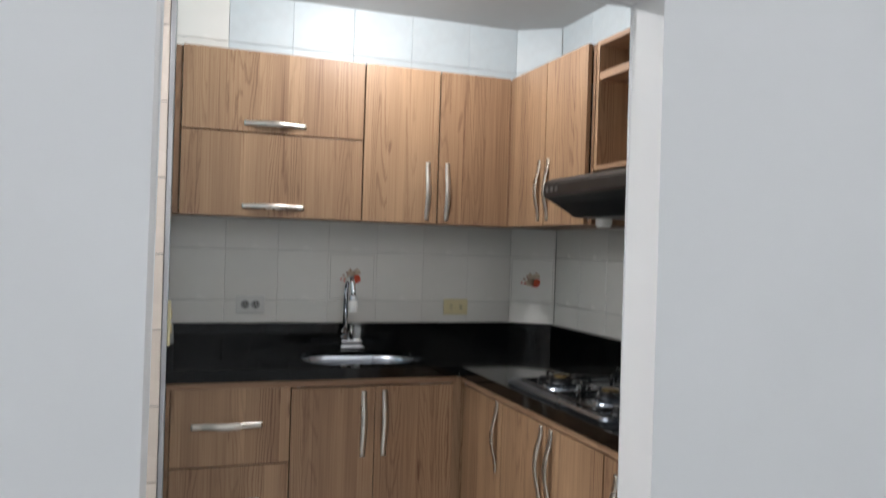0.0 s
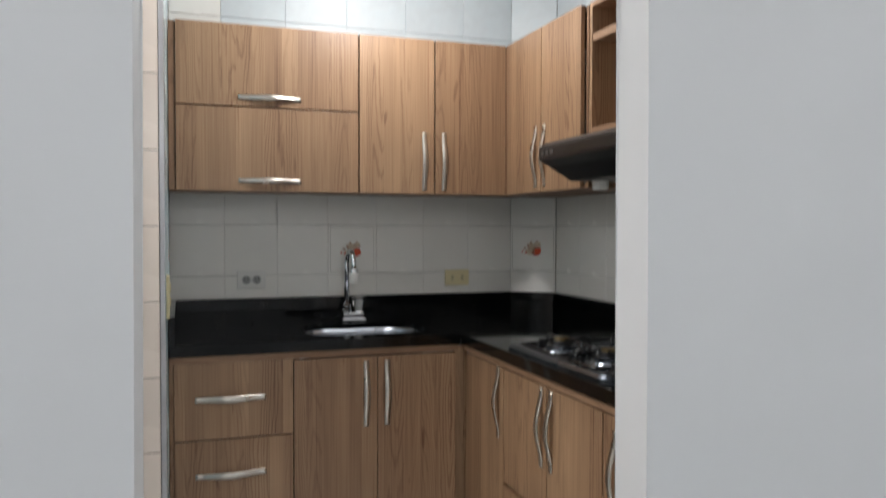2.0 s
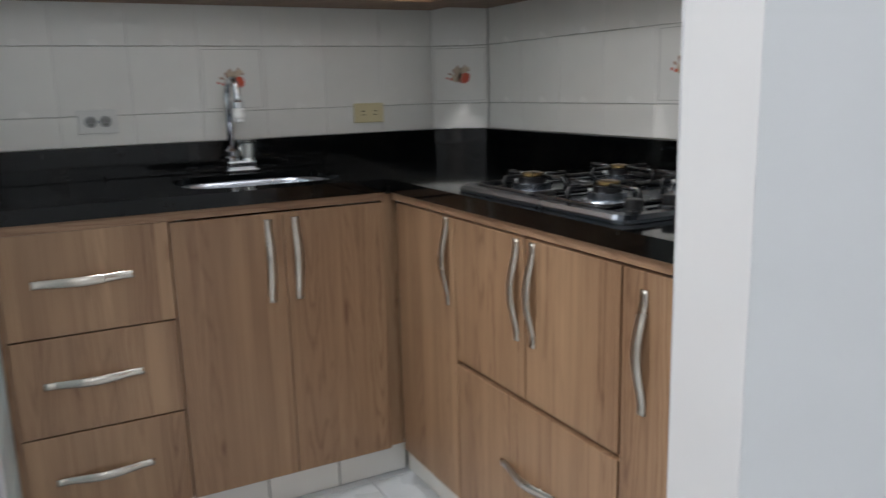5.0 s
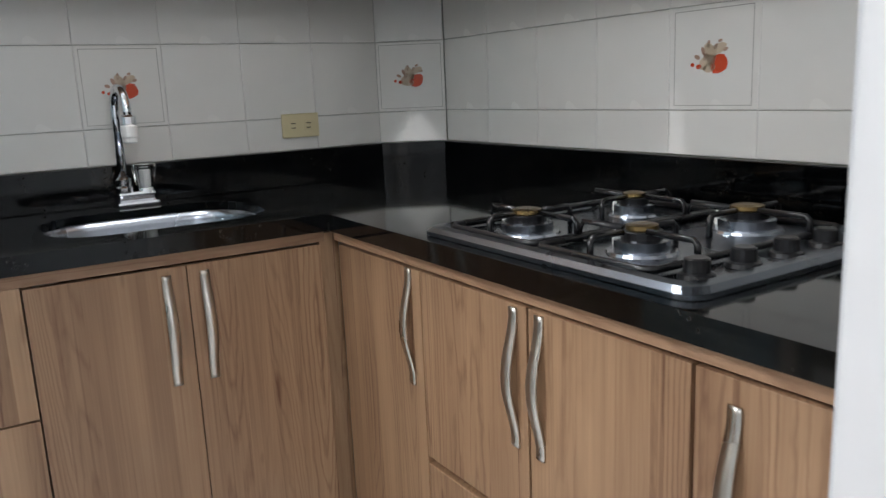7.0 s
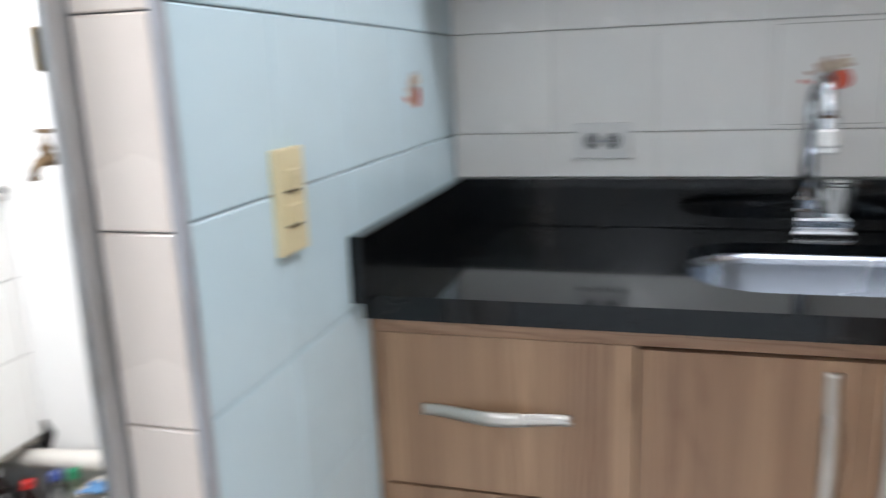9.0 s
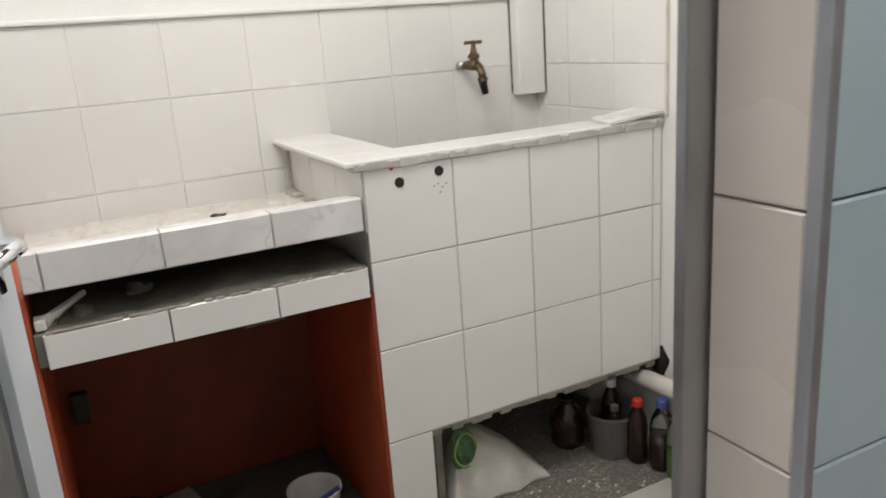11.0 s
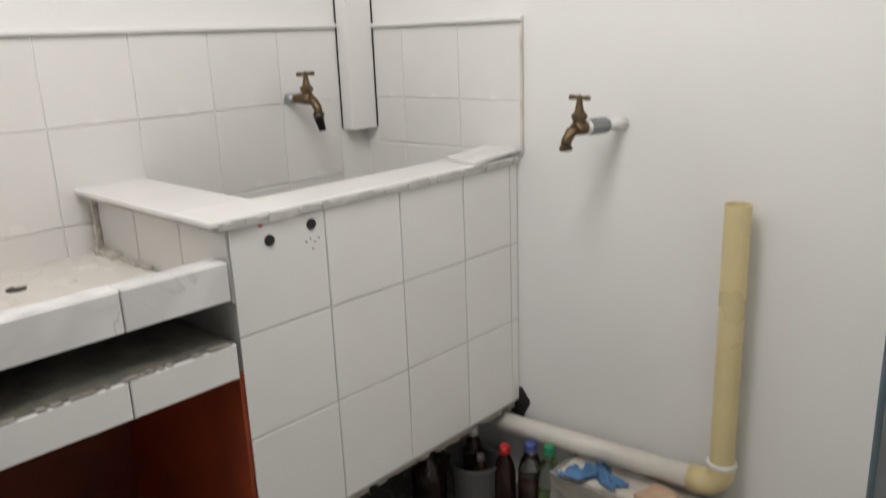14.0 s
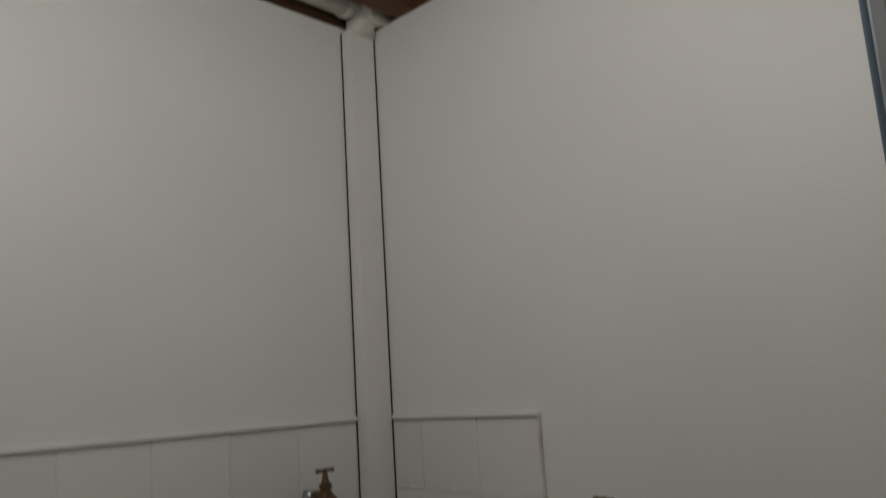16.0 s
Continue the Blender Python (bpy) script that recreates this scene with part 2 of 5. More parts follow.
WARM_TILE = material("warm_white_glazed_tile", (0.74, 0.725, 0.69), 0.22, vary=0.02, by_object=0.025, bump=0.04, bump_scale=9)
MARBLE = veined("white_marbled_tile", (0.78, 0.77, 0.75), (0.40, 0.39, 0.39))
FLOOR_TILE = material("pale_floor_tile", (0.73, 0.765, 0.785), 0.3, vary=0.05, grain=18, by_object=0.02, stain=(0.52, 0.55, 0.56), stain_scale=3, stain_amount=0.25)
WOOD = laminate("wood_print_laminate", (0.142, 0.064, 0.032), (0.455, 0.288, 0.165), rough=0.42)
WOOD_X = laminate("wood_print_laminate_rail", (0.17, 0.084, 0.044), (0.46, 0.285, 0.17), along="x")
WOOD_Y = laminate("wood_print_laminate_rail_side", (0.17, 0.084, 0.044), (0.46, 0.285, 0.17), along="y")
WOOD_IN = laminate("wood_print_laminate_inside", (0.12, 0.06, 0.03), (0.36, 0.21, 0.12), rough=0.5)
GRANITE = speckled("black_granite", (0.0009, 0.0012, 0.0014), (0.026, 0.023, 0.018), 0.07, 300, 0.80)
GRANITE.node_tree.nodes["Principled BSDF"].inputs["IOR"].default_value = 1.42
NICKEL = material("brushed_nickel", (0.62, 0.58, 0.52), 0.28, 1.0, vary=0.05, grain=60)
CHROME = material("chrome", (0.80, 0.82, 0.85), 0.08, 1.0, vary=0.02, rough_vary=0.03)
STEEL = material("brushed_stainless_steel", (0.42, 0.45, 0.50), 0.25, 1.0, vary=0.06, grain=50)
HOB_STEEL = material("dark_brushed_steel", (0.165, 0.185, 0.215), 0.28, 1.0, vary=0.06, grain=50)
BLACK = material("black_enamel", (0.007, 0.007, 0.008), 0.34, vary=0.2)
BLACK_MATT = material("black_cast_iron", (0.006, 0.006, 0.007), 0.3, vary=0.2, bump=0.1)
BRASS_OLD = material("tarnished_brass", (0.165, 0.115, 0.066), 0.46, 0.9, vary=0.3, grain=60, stain=(0.10, 0.08, 0.05), stain_scale=20, stain_amount=0.6, bump=0.15)
BRASS = material("burner_brass", (0.25, 0.175, 0.075), 0.30, 1.0, vary=0.15)
ALU = material("dull_aluminium", (0.50, 0.51, 0.52), 0.36, 0.85, vary=0.10, grain=9, stain=(0.30, 0.28, 0.24), stain_scale=5, stain_amount=0.5)
STRIP = material("pale_grey_corner_strip", (0.46, 0.465, 0.49), 0.42, 0.45, vary=0.08, grain=8, bump=0.2, stain=(0.34, 0.33, 0.33), stain_scale=7, stain_amount=0.5)
BLUE_METAL = material("blue_grey_painted_metal", (0.16, 0.22, 0.26), 0.35, 0.2, vary=0.12, grain=10, stain=(0.20, 0.19, 0.13), stain_scale=4, stain_amount=0.5)
DOOR_PAINT = material("pale_blue_white_door_paint", (0.68, 0.73, 0.77), 0.4, vary=0.03, bump=0.05)
FLUTED = glass("grey_fluted_pane", (0.55, 0.58, 0.57), 0.35)
OUTLET_GREY = material("grey_outlet_plastic", (0.33, 0.33, 0.32), 0.4, vary=0.05)
CREAM_PLASTIC = material("yellowed_plastic", (0.72, 0.63, 0.38), 0.35, vary=0.04)
WHITE_PLASTIC = material("white_plastic", (0.72, 0.71, 0.68), 0.35, vary=0.03)
DARK = material("dark_slot", (0.02, 0.018, 0.016), 0.7, vary=0.1)
PVC = material("yellow_pvc", (0.68, 0.57, 0.30), 0.33, vary=0.06, grain=8, stain=(0.55, 0.48, 0.32), stain_scale=6, stain_amount=0.4)
PVC_WHITE = material("dusty_white_pvc", (0.68, 0.65, 0.58), 0.45, vary=0.06, stain=(0.45, 0.40, 0.33), stain_scale=5, stain_amount=0.5)
GUTTER = material("white_downpipe_paint", (0.78, 0.76, 0.73), 0.4, vary=0.02)
CEMENT = material("rough_cement", (0.30, 0.275, 0.235), 0.9, vary=0.22, grain=35, bump=0.8, bump_scale=60, stain=(0.14, 0.14, 0.125), stain_scale=6, stain_amount=0.6)
CEMENT_DARK = material("dirty_cement", (0.145, 0.138, 0.112), 0.9, vary=0.25, grain=30, bump=0.9, bump_scale=50, stain=(0.06, 0.08, 0.07), stain_scale=7, stain_amount=0.7)
# stained cement, darkened further to carry the shade inside the recess
RECESS_SHADE = material("shaded_stained_cement", (0.075, 0.066, 0.055), 0.9, vary=0.3, grain=24, bump=0.7, bump_scale=60, stain=(0.025, 0.022, 0.020), stain_scale=4, stain_amount=0.8)
GALVANISED = material("grey_galvanised_coupling", (0.26, 0.26, 0.265), 0.45, 0.6, vary=0.15, grain=40)
SCREED = material("pale_cement_slab", (0.50, 0.49, 0.45), 0.8, vary=0.08, grain=30, bump=0.3, stain=(0.38, 0.36, 0.32), stain_scale=4, stain_amount=0.5)
MORTAR = material("dusty_mortar", (0.62, 0.58, 0.51), 0.9, vary=0.12, grain=30, bump=0.7, bump_scale=45, stain=(0.45, 0.38, 0.30), stain_scale=6, stain_amount=0.6)
MORTAR_BED = material("pale_mortar_bed", (0.68, 0.65, 0.59), 0.85, vary=0.06, grain=24, bump=0.5, bump_scale=40, stain=(0.58, 0.53, 0.46), stain_scale=5, stain_amount=0.4)
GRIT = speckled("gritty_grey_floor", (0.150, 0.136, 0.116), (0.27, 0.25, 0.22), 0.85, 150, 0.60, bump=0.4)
ORANGE = material("burnt_orange_paint", (0.42, 0.078, 0.026), 0.5, vary=0.10, grain=10, bump=0.2, stain=(0.20, 0.05, 0.03), stain_scale=3, stain_amount=0.5)
# the orange above at under half value: recess shade put into the colour
SHADED_RED_PAINT = material("shaded_red_paint", (0.20, 0.036, 0.012), 0.6, vary=0.12, grain=9, bump=0.2, stain=(0.08, 0.03, 0.02), stain_scale=3, stain_amount=0.6)
BROWN_BOARD = material("dark_brown_roof_board", (0.10, 0.045, 0.02), 0.7, vary=0.25, grain=20, bump=0.3)
SACK = material("woven_white_sack", (0.62, 0.60, 0.55), 0.7, vary=0.08, grain=50, bump=0.5, bump_scale=220, stain=(0.42, 0.39, 0.33), stain_scale=5, stain_amount=0.5)
GREEN_CLOTH = material("green_net", (0.07, 0.14, 0.058), 0.7, vary=0.3, grain=30, bump=0.4)
BLUE_CLOTH = material("blue_cloth", (0.10, 0.22, 0.40), 0.7, vary=0.25, grain=40, bump=0.4)
GREY_PLASTIC = material("grey_plastic", (0.10, 0.096, 0.092), 0.45, vary=0.08)
BUCKET_PAINT = material("white_bucket_plastic", (0.66, 0.65, 0.62), 0.4, vary=0.05, stain=(0.35, 0.32, 0.27), stain_scale=8, stain_amount=0.5)
COLA = material("dark_cola_bottle", (0.022, 0.010, 0.008), 0.12, vary=0.2)
WINE = material("dark_red_liquid_bottle", (0.05, 0.014, 0.012), 0.12, vary=0.2)
GREEN_PET = material("light_green_bottle", (0.20, 0.30, 0.10), 0.15, vary=0.1)
CLEAR_PET = glass("clear_bottle", (0.85, 0.88, 0.86), 0.06)
PALE_PET = glass("pale_green_bottle", (0.80, 0.88, 0.74), 0.08)
ACRYLIC = glass("clear_acrylic", (0.93, 0.95, 0.96), 0.12)
RED = material("red_cap", (0.55, 0.03, 0.025), 0.35)
BLUE_CAP = material("blue_cap", (0.06, 0.09, 0.28), 0.35)
GREEN_CAP = material("green_cap", (0.02, 0.26, 0.12), 0.35)
BRICK = material("fired_clay_brick", (0.52, 0.36, 0.24), 0.85, vary=0.15, grain=30, bump=0.6, stain=(0.55, 0.47, 0.38), stain_scale=9, stain_amount=0.6)
BAND = material("white_thread_tape", (0.80, 0.80, 0.78), 0.5)
MOTIF_RED = material("painted_red_flower", (0.62, 0.075, 0.025), 0.25)
MOTIF_BROWN = material("painted_brown_sprig", (0.46, 0.30, 0.22), 0.3)
MOTIF_PALE = material("painted_pale_petal", (0.62, 0.50, 0.36), 0.3)
LINE = material("painted_tile_border", (0.45, 0.43, 0.39), 0.3)


# ---- builders ----
def box(bm, x0, x1, y0, y1, z0, z1, bevel=0.0):
    """An upright block, with its edges taken off by bevel."""
    r = bmesh.ops.create_cube(bm, size=1)
    bmesh.ops.transform(bm, verts=r["verts"], matrix=Matrix.LocRotScale(
        ((x0 + x1) / 2, (y0 + y1) / 2, (z0 + z1) / 2), None, (abs(x1 - x0), abs(y1 - y0), abs(z1 - z0))))
    if bevel:
        edges = list({e for v in r["verts"] for e in v.link_edges})
        bmesh.ops.bevel(bm, geom=edges, offset=bevel, segments=2, profile=0.6, affect="EDGES", clamp_overlap=True)
    return bm


def block(x0, x1, y0, y1, z0, z1, bevel=0.0):
    return box(bmesh.new(), x0, x1, y0, y1, z0, z1, bevel)


def finish(name, bm, mat, smooth=False):
    bmesh.ops.recalc_face_normals(bm, faces=bm.faces)
    me = bpy.data.meshes.new(name)
    bm.to_mesh(me)
    bm.free()
    me.materials.append(mat)
    if smooth:
        for p in me.polygons:
            p.use_smooth = True
    return me


def part(name, bm, mat, parent, label="", smooth=False):
    ob = new(name, finish(name, bm, mat, smooth))
    ob.parent = parent
    top = parent
    while top.parent:
        top = top.parent
    if top.type == "EMPTY":
        if parent == top:
            ob.matrix_parent_inverse = top.matrix_basis.inverted()
        else:
            ob.matrix_parent_inverse = Matrix.Identity(4)
    return tagged(ob, label)


PATIO, PATIO_SHIFT = [], Matrix.Translation((0, -0.03, -0.05))     # the yard's own setting-out against the kitchen's
in_patio = [False]


def thing(name, at, label, category, group=""):
    ob = new(name)
    if in_patio[0]:
        PATIO.append(ob)
    ob.empty_display_size = 0.05
    ob.matrix_basis = Matrix.Translation(at)
    return tagged(ob, label, category, group)


def structure(name, bm, mat, label=""):
    ob = new(name, finish(name, bm, mat))
    if in_patio[0]:
        PATIO.append(ob)
    return tagged(ob, label, kind="structure")


def lathe(bm, rings, segments=20, at=(0, 0, 0), axis="z", caps=True):
    """A turned body: rings of (radius, height) along an axis through at."""
    loops = []
    for r, h in rings:
        loop = []
        for i in range(segments):
            a = 2 * math.pi * i / segments
            p = {"z": (r * math.cos(a), r * math.sin(a), h), "x": (h, r * math.cos(a), r * math.sin(a)),
                 "y": (r * math.cos(a), h, r * math.sin(a))}[axis]
            loop.append(bm.verts.new((p[0] + at[0], p[1] + at[1], p[2] + at[2])))
        loops.append(loop)
    for a, b in zip(loops, loops[1:]):
        for i in range(segments):
            j = (i + 1) % segments
            bm.faces.new((a[i], a[j], b[j], b[i]))
    if caps:
        bm.faces.new(loops[0][::-1])
        bm.faces.new(loops[-1])
    return bm


def tube(bm, points, radius, segments=10, caps=True):
    """A round bar along points; radius may be one for each point."""
    pts = [Vector(p) for p in points]
    loops = []
    up = Vector((0, 0, 1))
    for i, p in enumerate(pts):
        d = (pts[min(i + 1, len(pts) - 1)] - pts[max(i - 1, 0)]).normalized()
        ref = up if abs(d.z) < 0.95 else Vector((1, 0, 0))
        u = d.cross(ref).normalized()
        v = d.cross(u).normalized()
        r = radius[i] if isinstance(radius, (list, tuple)) else radius
        loops.append([bm.verts.new(p + r * (math.cos(2 * math.pi * k / segments) * u + math.sin(2 * math.pi * k / segments) * v))
                      for k in range(segments)])
    for a, b in zip(loops, loops[1:]):
        best = min(range(segments), key=lambda s: (a[0].co - b[s].co).length)
        for k in range(segments):
            j = (k + 1) % segments
            bm.faces.new((a[k], a[j], b[(j + best) % segments], b[(k + best) % segments]))
    if caps:
        bm.faces.new(loops[0][::-1])
        bm.faces.new(loops[-1])
    return bm


def plate(outer, hole, z0, z1):
    """A slab with outline outer and one hole, both lists of (x, y)."""
    bm = bmesh.new()
    for z in (z0, z1):
        edges = []
        for loop in (outer, hole):
            vs = [bm.verts.new((x, y, z)) for x, y in loop]
            edges += [bm.edges.new((vs[i], vs[(i + 1) % len(vs)])) for i in range(len(vs))]
        bmesh.ops.triangle_fill(bm, edges=edges, use_beauty=True)
    bm.verts.ensure_lookup_table()
    n, k = len(outer), len(hole)
    for start, count in ((0, n), (n, k)):
        for i in range(count):
            a, b = start + i, start + (i + 1) % count
            bm.faces.new((bm.verts[a], bm.verts[b], bm.verts[b + n + k], bm.verts[a + n + k]))
    return bm


def rounded(x0, x1, y0, y1, r, n=6):
    pts = []
    for cx, cy, a0 in ((x1 - r, y1 - r, 0), (x0 + r, y1 - r, 90), (x0 + r, y0 + r, 180), (x1 - r, y0 + r, 270)):
        for i in range(n + 1):
            a = radians(a0 + 90 * i / n)
            pts.append((cx + r * math.cos(a), cy + r * math.sin(a)))
    return pts


TILE_MESHES = {}


def tile_mesh(w, h, depth, mat):
    key = (round(w, 3), round(h, 3), round(depth, 4), mat.name)
    if key not in TILE_MESHES:
        bm = bmesh.new()
        e = min(0.0018, depth * 0.4)
        lo = [bm.verts.new((sx * w / 2, sy * h / 2, 0)) for sx, sy in ((-1, -1), (1, -1), (1, 1), (-1, 1))]
        mid = [bm.verts.new((sx * w / 2, sy * h / 2, depth - e)) for sx, sy in ((-1, -1), (1, -1), (1, 1), (-1, 1))]
        hi = [bm.verts.new((sx * (w / 2 - e), sy * (h / 2 - e), depth)) for sx, sy in ((-1, -1), (1, -1), (1, 1), (-1, 1))]
        for a, b in ((lo, mid), (mid, hi)):
            for i in range(4):
                j = (i + 1) % 4
                bm.faces.new((a[i], a[j], b[j], b[i]))
        bm.faces.new(hi)
        bm.faces.new(lo[::-1])
        TILE_MESHES[key] = finish("tile", bm, mat)
    return TILE_MESHES[key]


def tiles(parent, mat, origin, u, v, us, vs, depth=0.006, gap=0.0024, upright_gap=None, skip=(), name="tile", rng=random.Random(4)):
    """Tiles of a field: origin, the directions u and v, and the joints along each. Returns them by (column, row)."""
    u, v = Vector(u), Vector(v)
    n = u.cross(v)
    side = gap if upright_gap is None else upright_gap
    made = {}
    for i, (u0, u1) in enumerate(zip(us, us[1:])):
        for j, (v0, v1) in enumerate(zip(vs, vs[1:])):
            if (i, j) in skip:
                continue
            me = tile_mesh(u1 - u0 - side, v1 - v0 - gap, depth, mat)
            ob = new(name, me)
            ob.parent = parent
            c = Vector(origin) + u * (u0 + u1) / 2 + v * (v0 + v1) / 2 + n * rng.uniform(-0.0006, 0.0003)
            m = Matrix((u, v, n)).transposed().to_4x4()
            m.translation = c
            tilt = Euler((rng.uniform(-0.003, 0.003), rng.uniform(-0.003, 0.003), 0)).to_matrix().to_4x4()
            root = parent
            while root.parent:
                root = root.parent
            ob.matrix_basis = root.matrix_basis.inverted() @ m @ tilt if root.type == "EMPTY" and parent == root else m @ tilt
            made[i, j] = ob
    return made


def steps_between(a, b, first, pitch):
    """Joints from a to b at first, first + pitch and so on."""
    out, x = [a], first
    while x < b - 0.012:
        if x > a + 0.012:
            out.append(x)
        x += pitch
    return out + [b]

# ---- structure ----
XL, XR, CEIL = -1.40, 0.16, 2.275          # kitchen side walls and ceiling
YF0, YF1 = -1.86, -1.71                    # wall with the opening
OX0, OX1, OZ = -1.43, -0.525, 1.83         # the opening
PX, PFLOOR, PTOP = -3.086, 0.12, 2.49      # patio back wall, floor and wall top

floor = structure("floor", block(-3.2, 1.7, -4.7, 0.15, -0.12, -0.006), GROUT_PALE)
wall_north = structure("wall_north", block(XL - 0.1, 0.4, 0.006, 0.16, 0, 2.7), KITCHEN_GROUT)
wall_corner = structure("wall_corner", bmesh.new(), KITCHEN_GROUT)
bm = bmesh.new()
pts = [(0.0, 0.007), (XR + 0.007, -0.112), (XR + 0.03, 0.006), (0.01, 0.012)]
lo = [bm.verts.new((x, y, 0)) for x, y in pts]
hi = [bm.verts.new((x, y, CEIL)) for x, y in pts]
for i in range(4):
    bm.faces.new((lo[i], lo[(i + 1) % 4], hi[(i + 1) % 4], hi[i]))
bm.faces.new(lo)
bm.faces.new(hi)
bmesh.ops.recalc_face_normals(bm, faces=bm.faces)
bm.to_mesh(wall_corner.data)
bm.free()
wall_east = structure("wall_east", block(XR + 0.006, 0.32, YF1, 0.006, 0, 2.7), KITCHEN_GROUT)
wall_west = structure("wall_west", block(-1.494, XL - 0.006, -0.952, 0.006, 0, 2.7), GROUT)
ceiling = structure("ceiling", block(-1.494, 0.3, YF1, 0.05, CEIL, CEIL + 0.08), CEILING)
bm = bmesh.new()
rings = []
for y, xr in ((YF0, OX1 - 0.012), (YF1, OX1 + 0.011)):     # the reveal is out of square
    xl = OX0 if y == YF0 else OX0 + 0.008
    rings.append([bm.verts.new((x, y, z)) for x, z in ((-3.3, -0.01), (xl, -0.01), (xl, OZ), (xr, OZ), (xr, -0.01), (1.75, -0.01), (1.75, 2.7), (-3.3, 2.7))])
for i in range(8):
    bm.faces.new((rings[0][i], rings[0][(i + 1) % 8], rings[1][(i + 1) % 8], rings[1][i]))
bm.faces.new(rings[0])
bm.faces.new(rings[1][::-1])
soft = [e for e in bm.edges if abs(e.verts[0].co.y - e.verts[1].co.y) < 1e-5 and all(OX0 - 0.01 < v.co.x < OX1 + 0.05 and v.co.z < OZ + 0.01 for v in e.verts)]
bmesh.ops.bevel(bm, geom=soft, offset=0.006, segments=3, profile=0.5, affect="EDGES")
structure("wall_south", bm, PAINT)
# room from which the kitchen is seen
structure("wall_front_room_1", block(-3.35, -3.2, -4.7, YF0, 0, 2.7), PAINT)
structure("wall_front_room_2", block(1.7, 1.85, -4.7, YF1, 0, 2.7), PAINT)
structure("wall_front_room_3", block(-3.35, 1.85, -4.85, -4.7, 0, 2.7), PAINT)
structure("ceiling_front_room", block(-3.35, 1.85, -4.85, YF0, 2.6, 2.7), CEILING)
# patio
in_patio[0] = True
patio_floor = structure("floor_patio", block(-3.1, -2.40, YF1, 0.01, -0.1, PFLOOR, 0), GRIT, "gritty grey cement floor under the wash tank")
structure("floor_patio_slab", block(-2.40, -1.497, YF1, 0.01, -0.1, PFLOOR + 0.006, 0.004), SCREED, "pale cement slab floor")
wall_patio_west = structure("wall_patio_west", block(PX - 0.15, PX, YF1, 0.15, 0, PTOP), PATIO_PAINT)
bm = block(PX, XL - 0.1, 0.0, 0.15, 0, PTOP)
wall_patio_north = structure("wall_patio_north", bm, PATIO_PAINT)
in_patio[0] = False
structure("wall_patio_east", block(-1.50, -1.494, -0.95, 0.0, 0, 2.7), PATIO_PAINT)
structure("lintel_patio_door", block(-1.50, XL, YF1, -0.952, 2.06, 2.7, 0.003), PATIO_PAINT)
in_patio[0] = True
bm = bmesh.new()
for i in range(9):
    y = -1.72 + i * 0.215
    box(bm, -3.3, -1.5, y, y + 0.205, 2.60 + 0.012 * (i % 2), 2.625 + 0.012 * (i % 2), 0.003)
for x in (-2.9, -2.3, -1.7):
    box(bm, x - 0.035, x + 0.035, -1.75, 0.14, 2.49, 2.60, 0.004)
structure("ceiling_patio", bm, BROWN_BOARD)
structure("trim_patio_wall_top", block(PX - 0.15, PX - 0.02, YF1, 0.15, PTOP, 2.61), BROWN_BOARD)
structure("trim_patio_wall_top_2", block(PX, -1.5, 0.02, 0.15, PTOP, 2.61), BROWN_BOARD)

in_patio[0] = False
# metal corner strip and the door post on the end of the short wall
structure("trim_1", block(-1.411, XL + 0.001, -0.9605, -0.950, 0, CEIL, 0.002), STRIP, "pale grey corner strip with worn edges")
in_patio[0] = True
post = structure("door_frame_1", block(-1.508, -1.4965, -0.952, -0.900, 0.0, 2.06, 0.002), ALU, "dull aluminium patio door post")
part("rebate", block(-1.514, -1.508, -0.946, -0.900, 0.0, 2.06, 0.002), BLUE_METAL, post, "blue-grey painted edge of the post")
part("latch", block(-1.5165, -1.510, -0.955, -0.945, 1.283, 1.322, 0.004), BRASS, post, "yellow brass latch on the post")
part("head", block(-1.517, -1.4965, YF1, -0.93, 2.02, 2.06, 0.003), ALU, post)
part("hinge_post", block(-1.517, -1.50, YF1, YF1 + 0.03, 0.0, 2.02, 0.003), ALU, post)

# patio door, standing open
door = thing("patio_door", (-1.54, -1.66, PFLOOR), "open pale metal patio door with a grey fluted pane", "door")
tagged(door, kind="structure")
dl, ang = 0.735, math.atan2(-1.452 + 1.675, -2.235 + 1.54)


def leaf(x0, x1, y0, y1, z0, z1, bevel=0.002):
    b = block(x0, x1, y0, y1, z0, z1, bevel)
    bmesh.ops.transform(b, verts=b.verts, matrix=Matrix.Translation((-1.54, -1.675, 0)) @ Matrix.Rotation(ang, 4, "Z"))
    return b


part("stile", leaf(dl - 0.075, dl, -0.018, 0.018, PFLOOR + 0.02, 2.0), DOOR_PAINT, door)
part("stile", leaf(0, 0.075, -0.018, 0.018, PFLOOR + 0.02, 2.0), DOOR_PAINT, door)
part("rail", leaf(0.075, dl - 0.075, -0.017, 0.017, PFLOOR + 0.02, PFLOOR + 0.12), DOOR_PAINT, door)
part("rail", leaf(0.075, dl - 0.075, -0.017, 0.017, 1.92, 2.0), DOOR_PAINT, door)
part("rail", leaf(0.075, dl - 0.075, -0.017, 0.017, 1.02, 1.10), DOOR_PAINT, door)
bm = bmesh.new()
n = 44
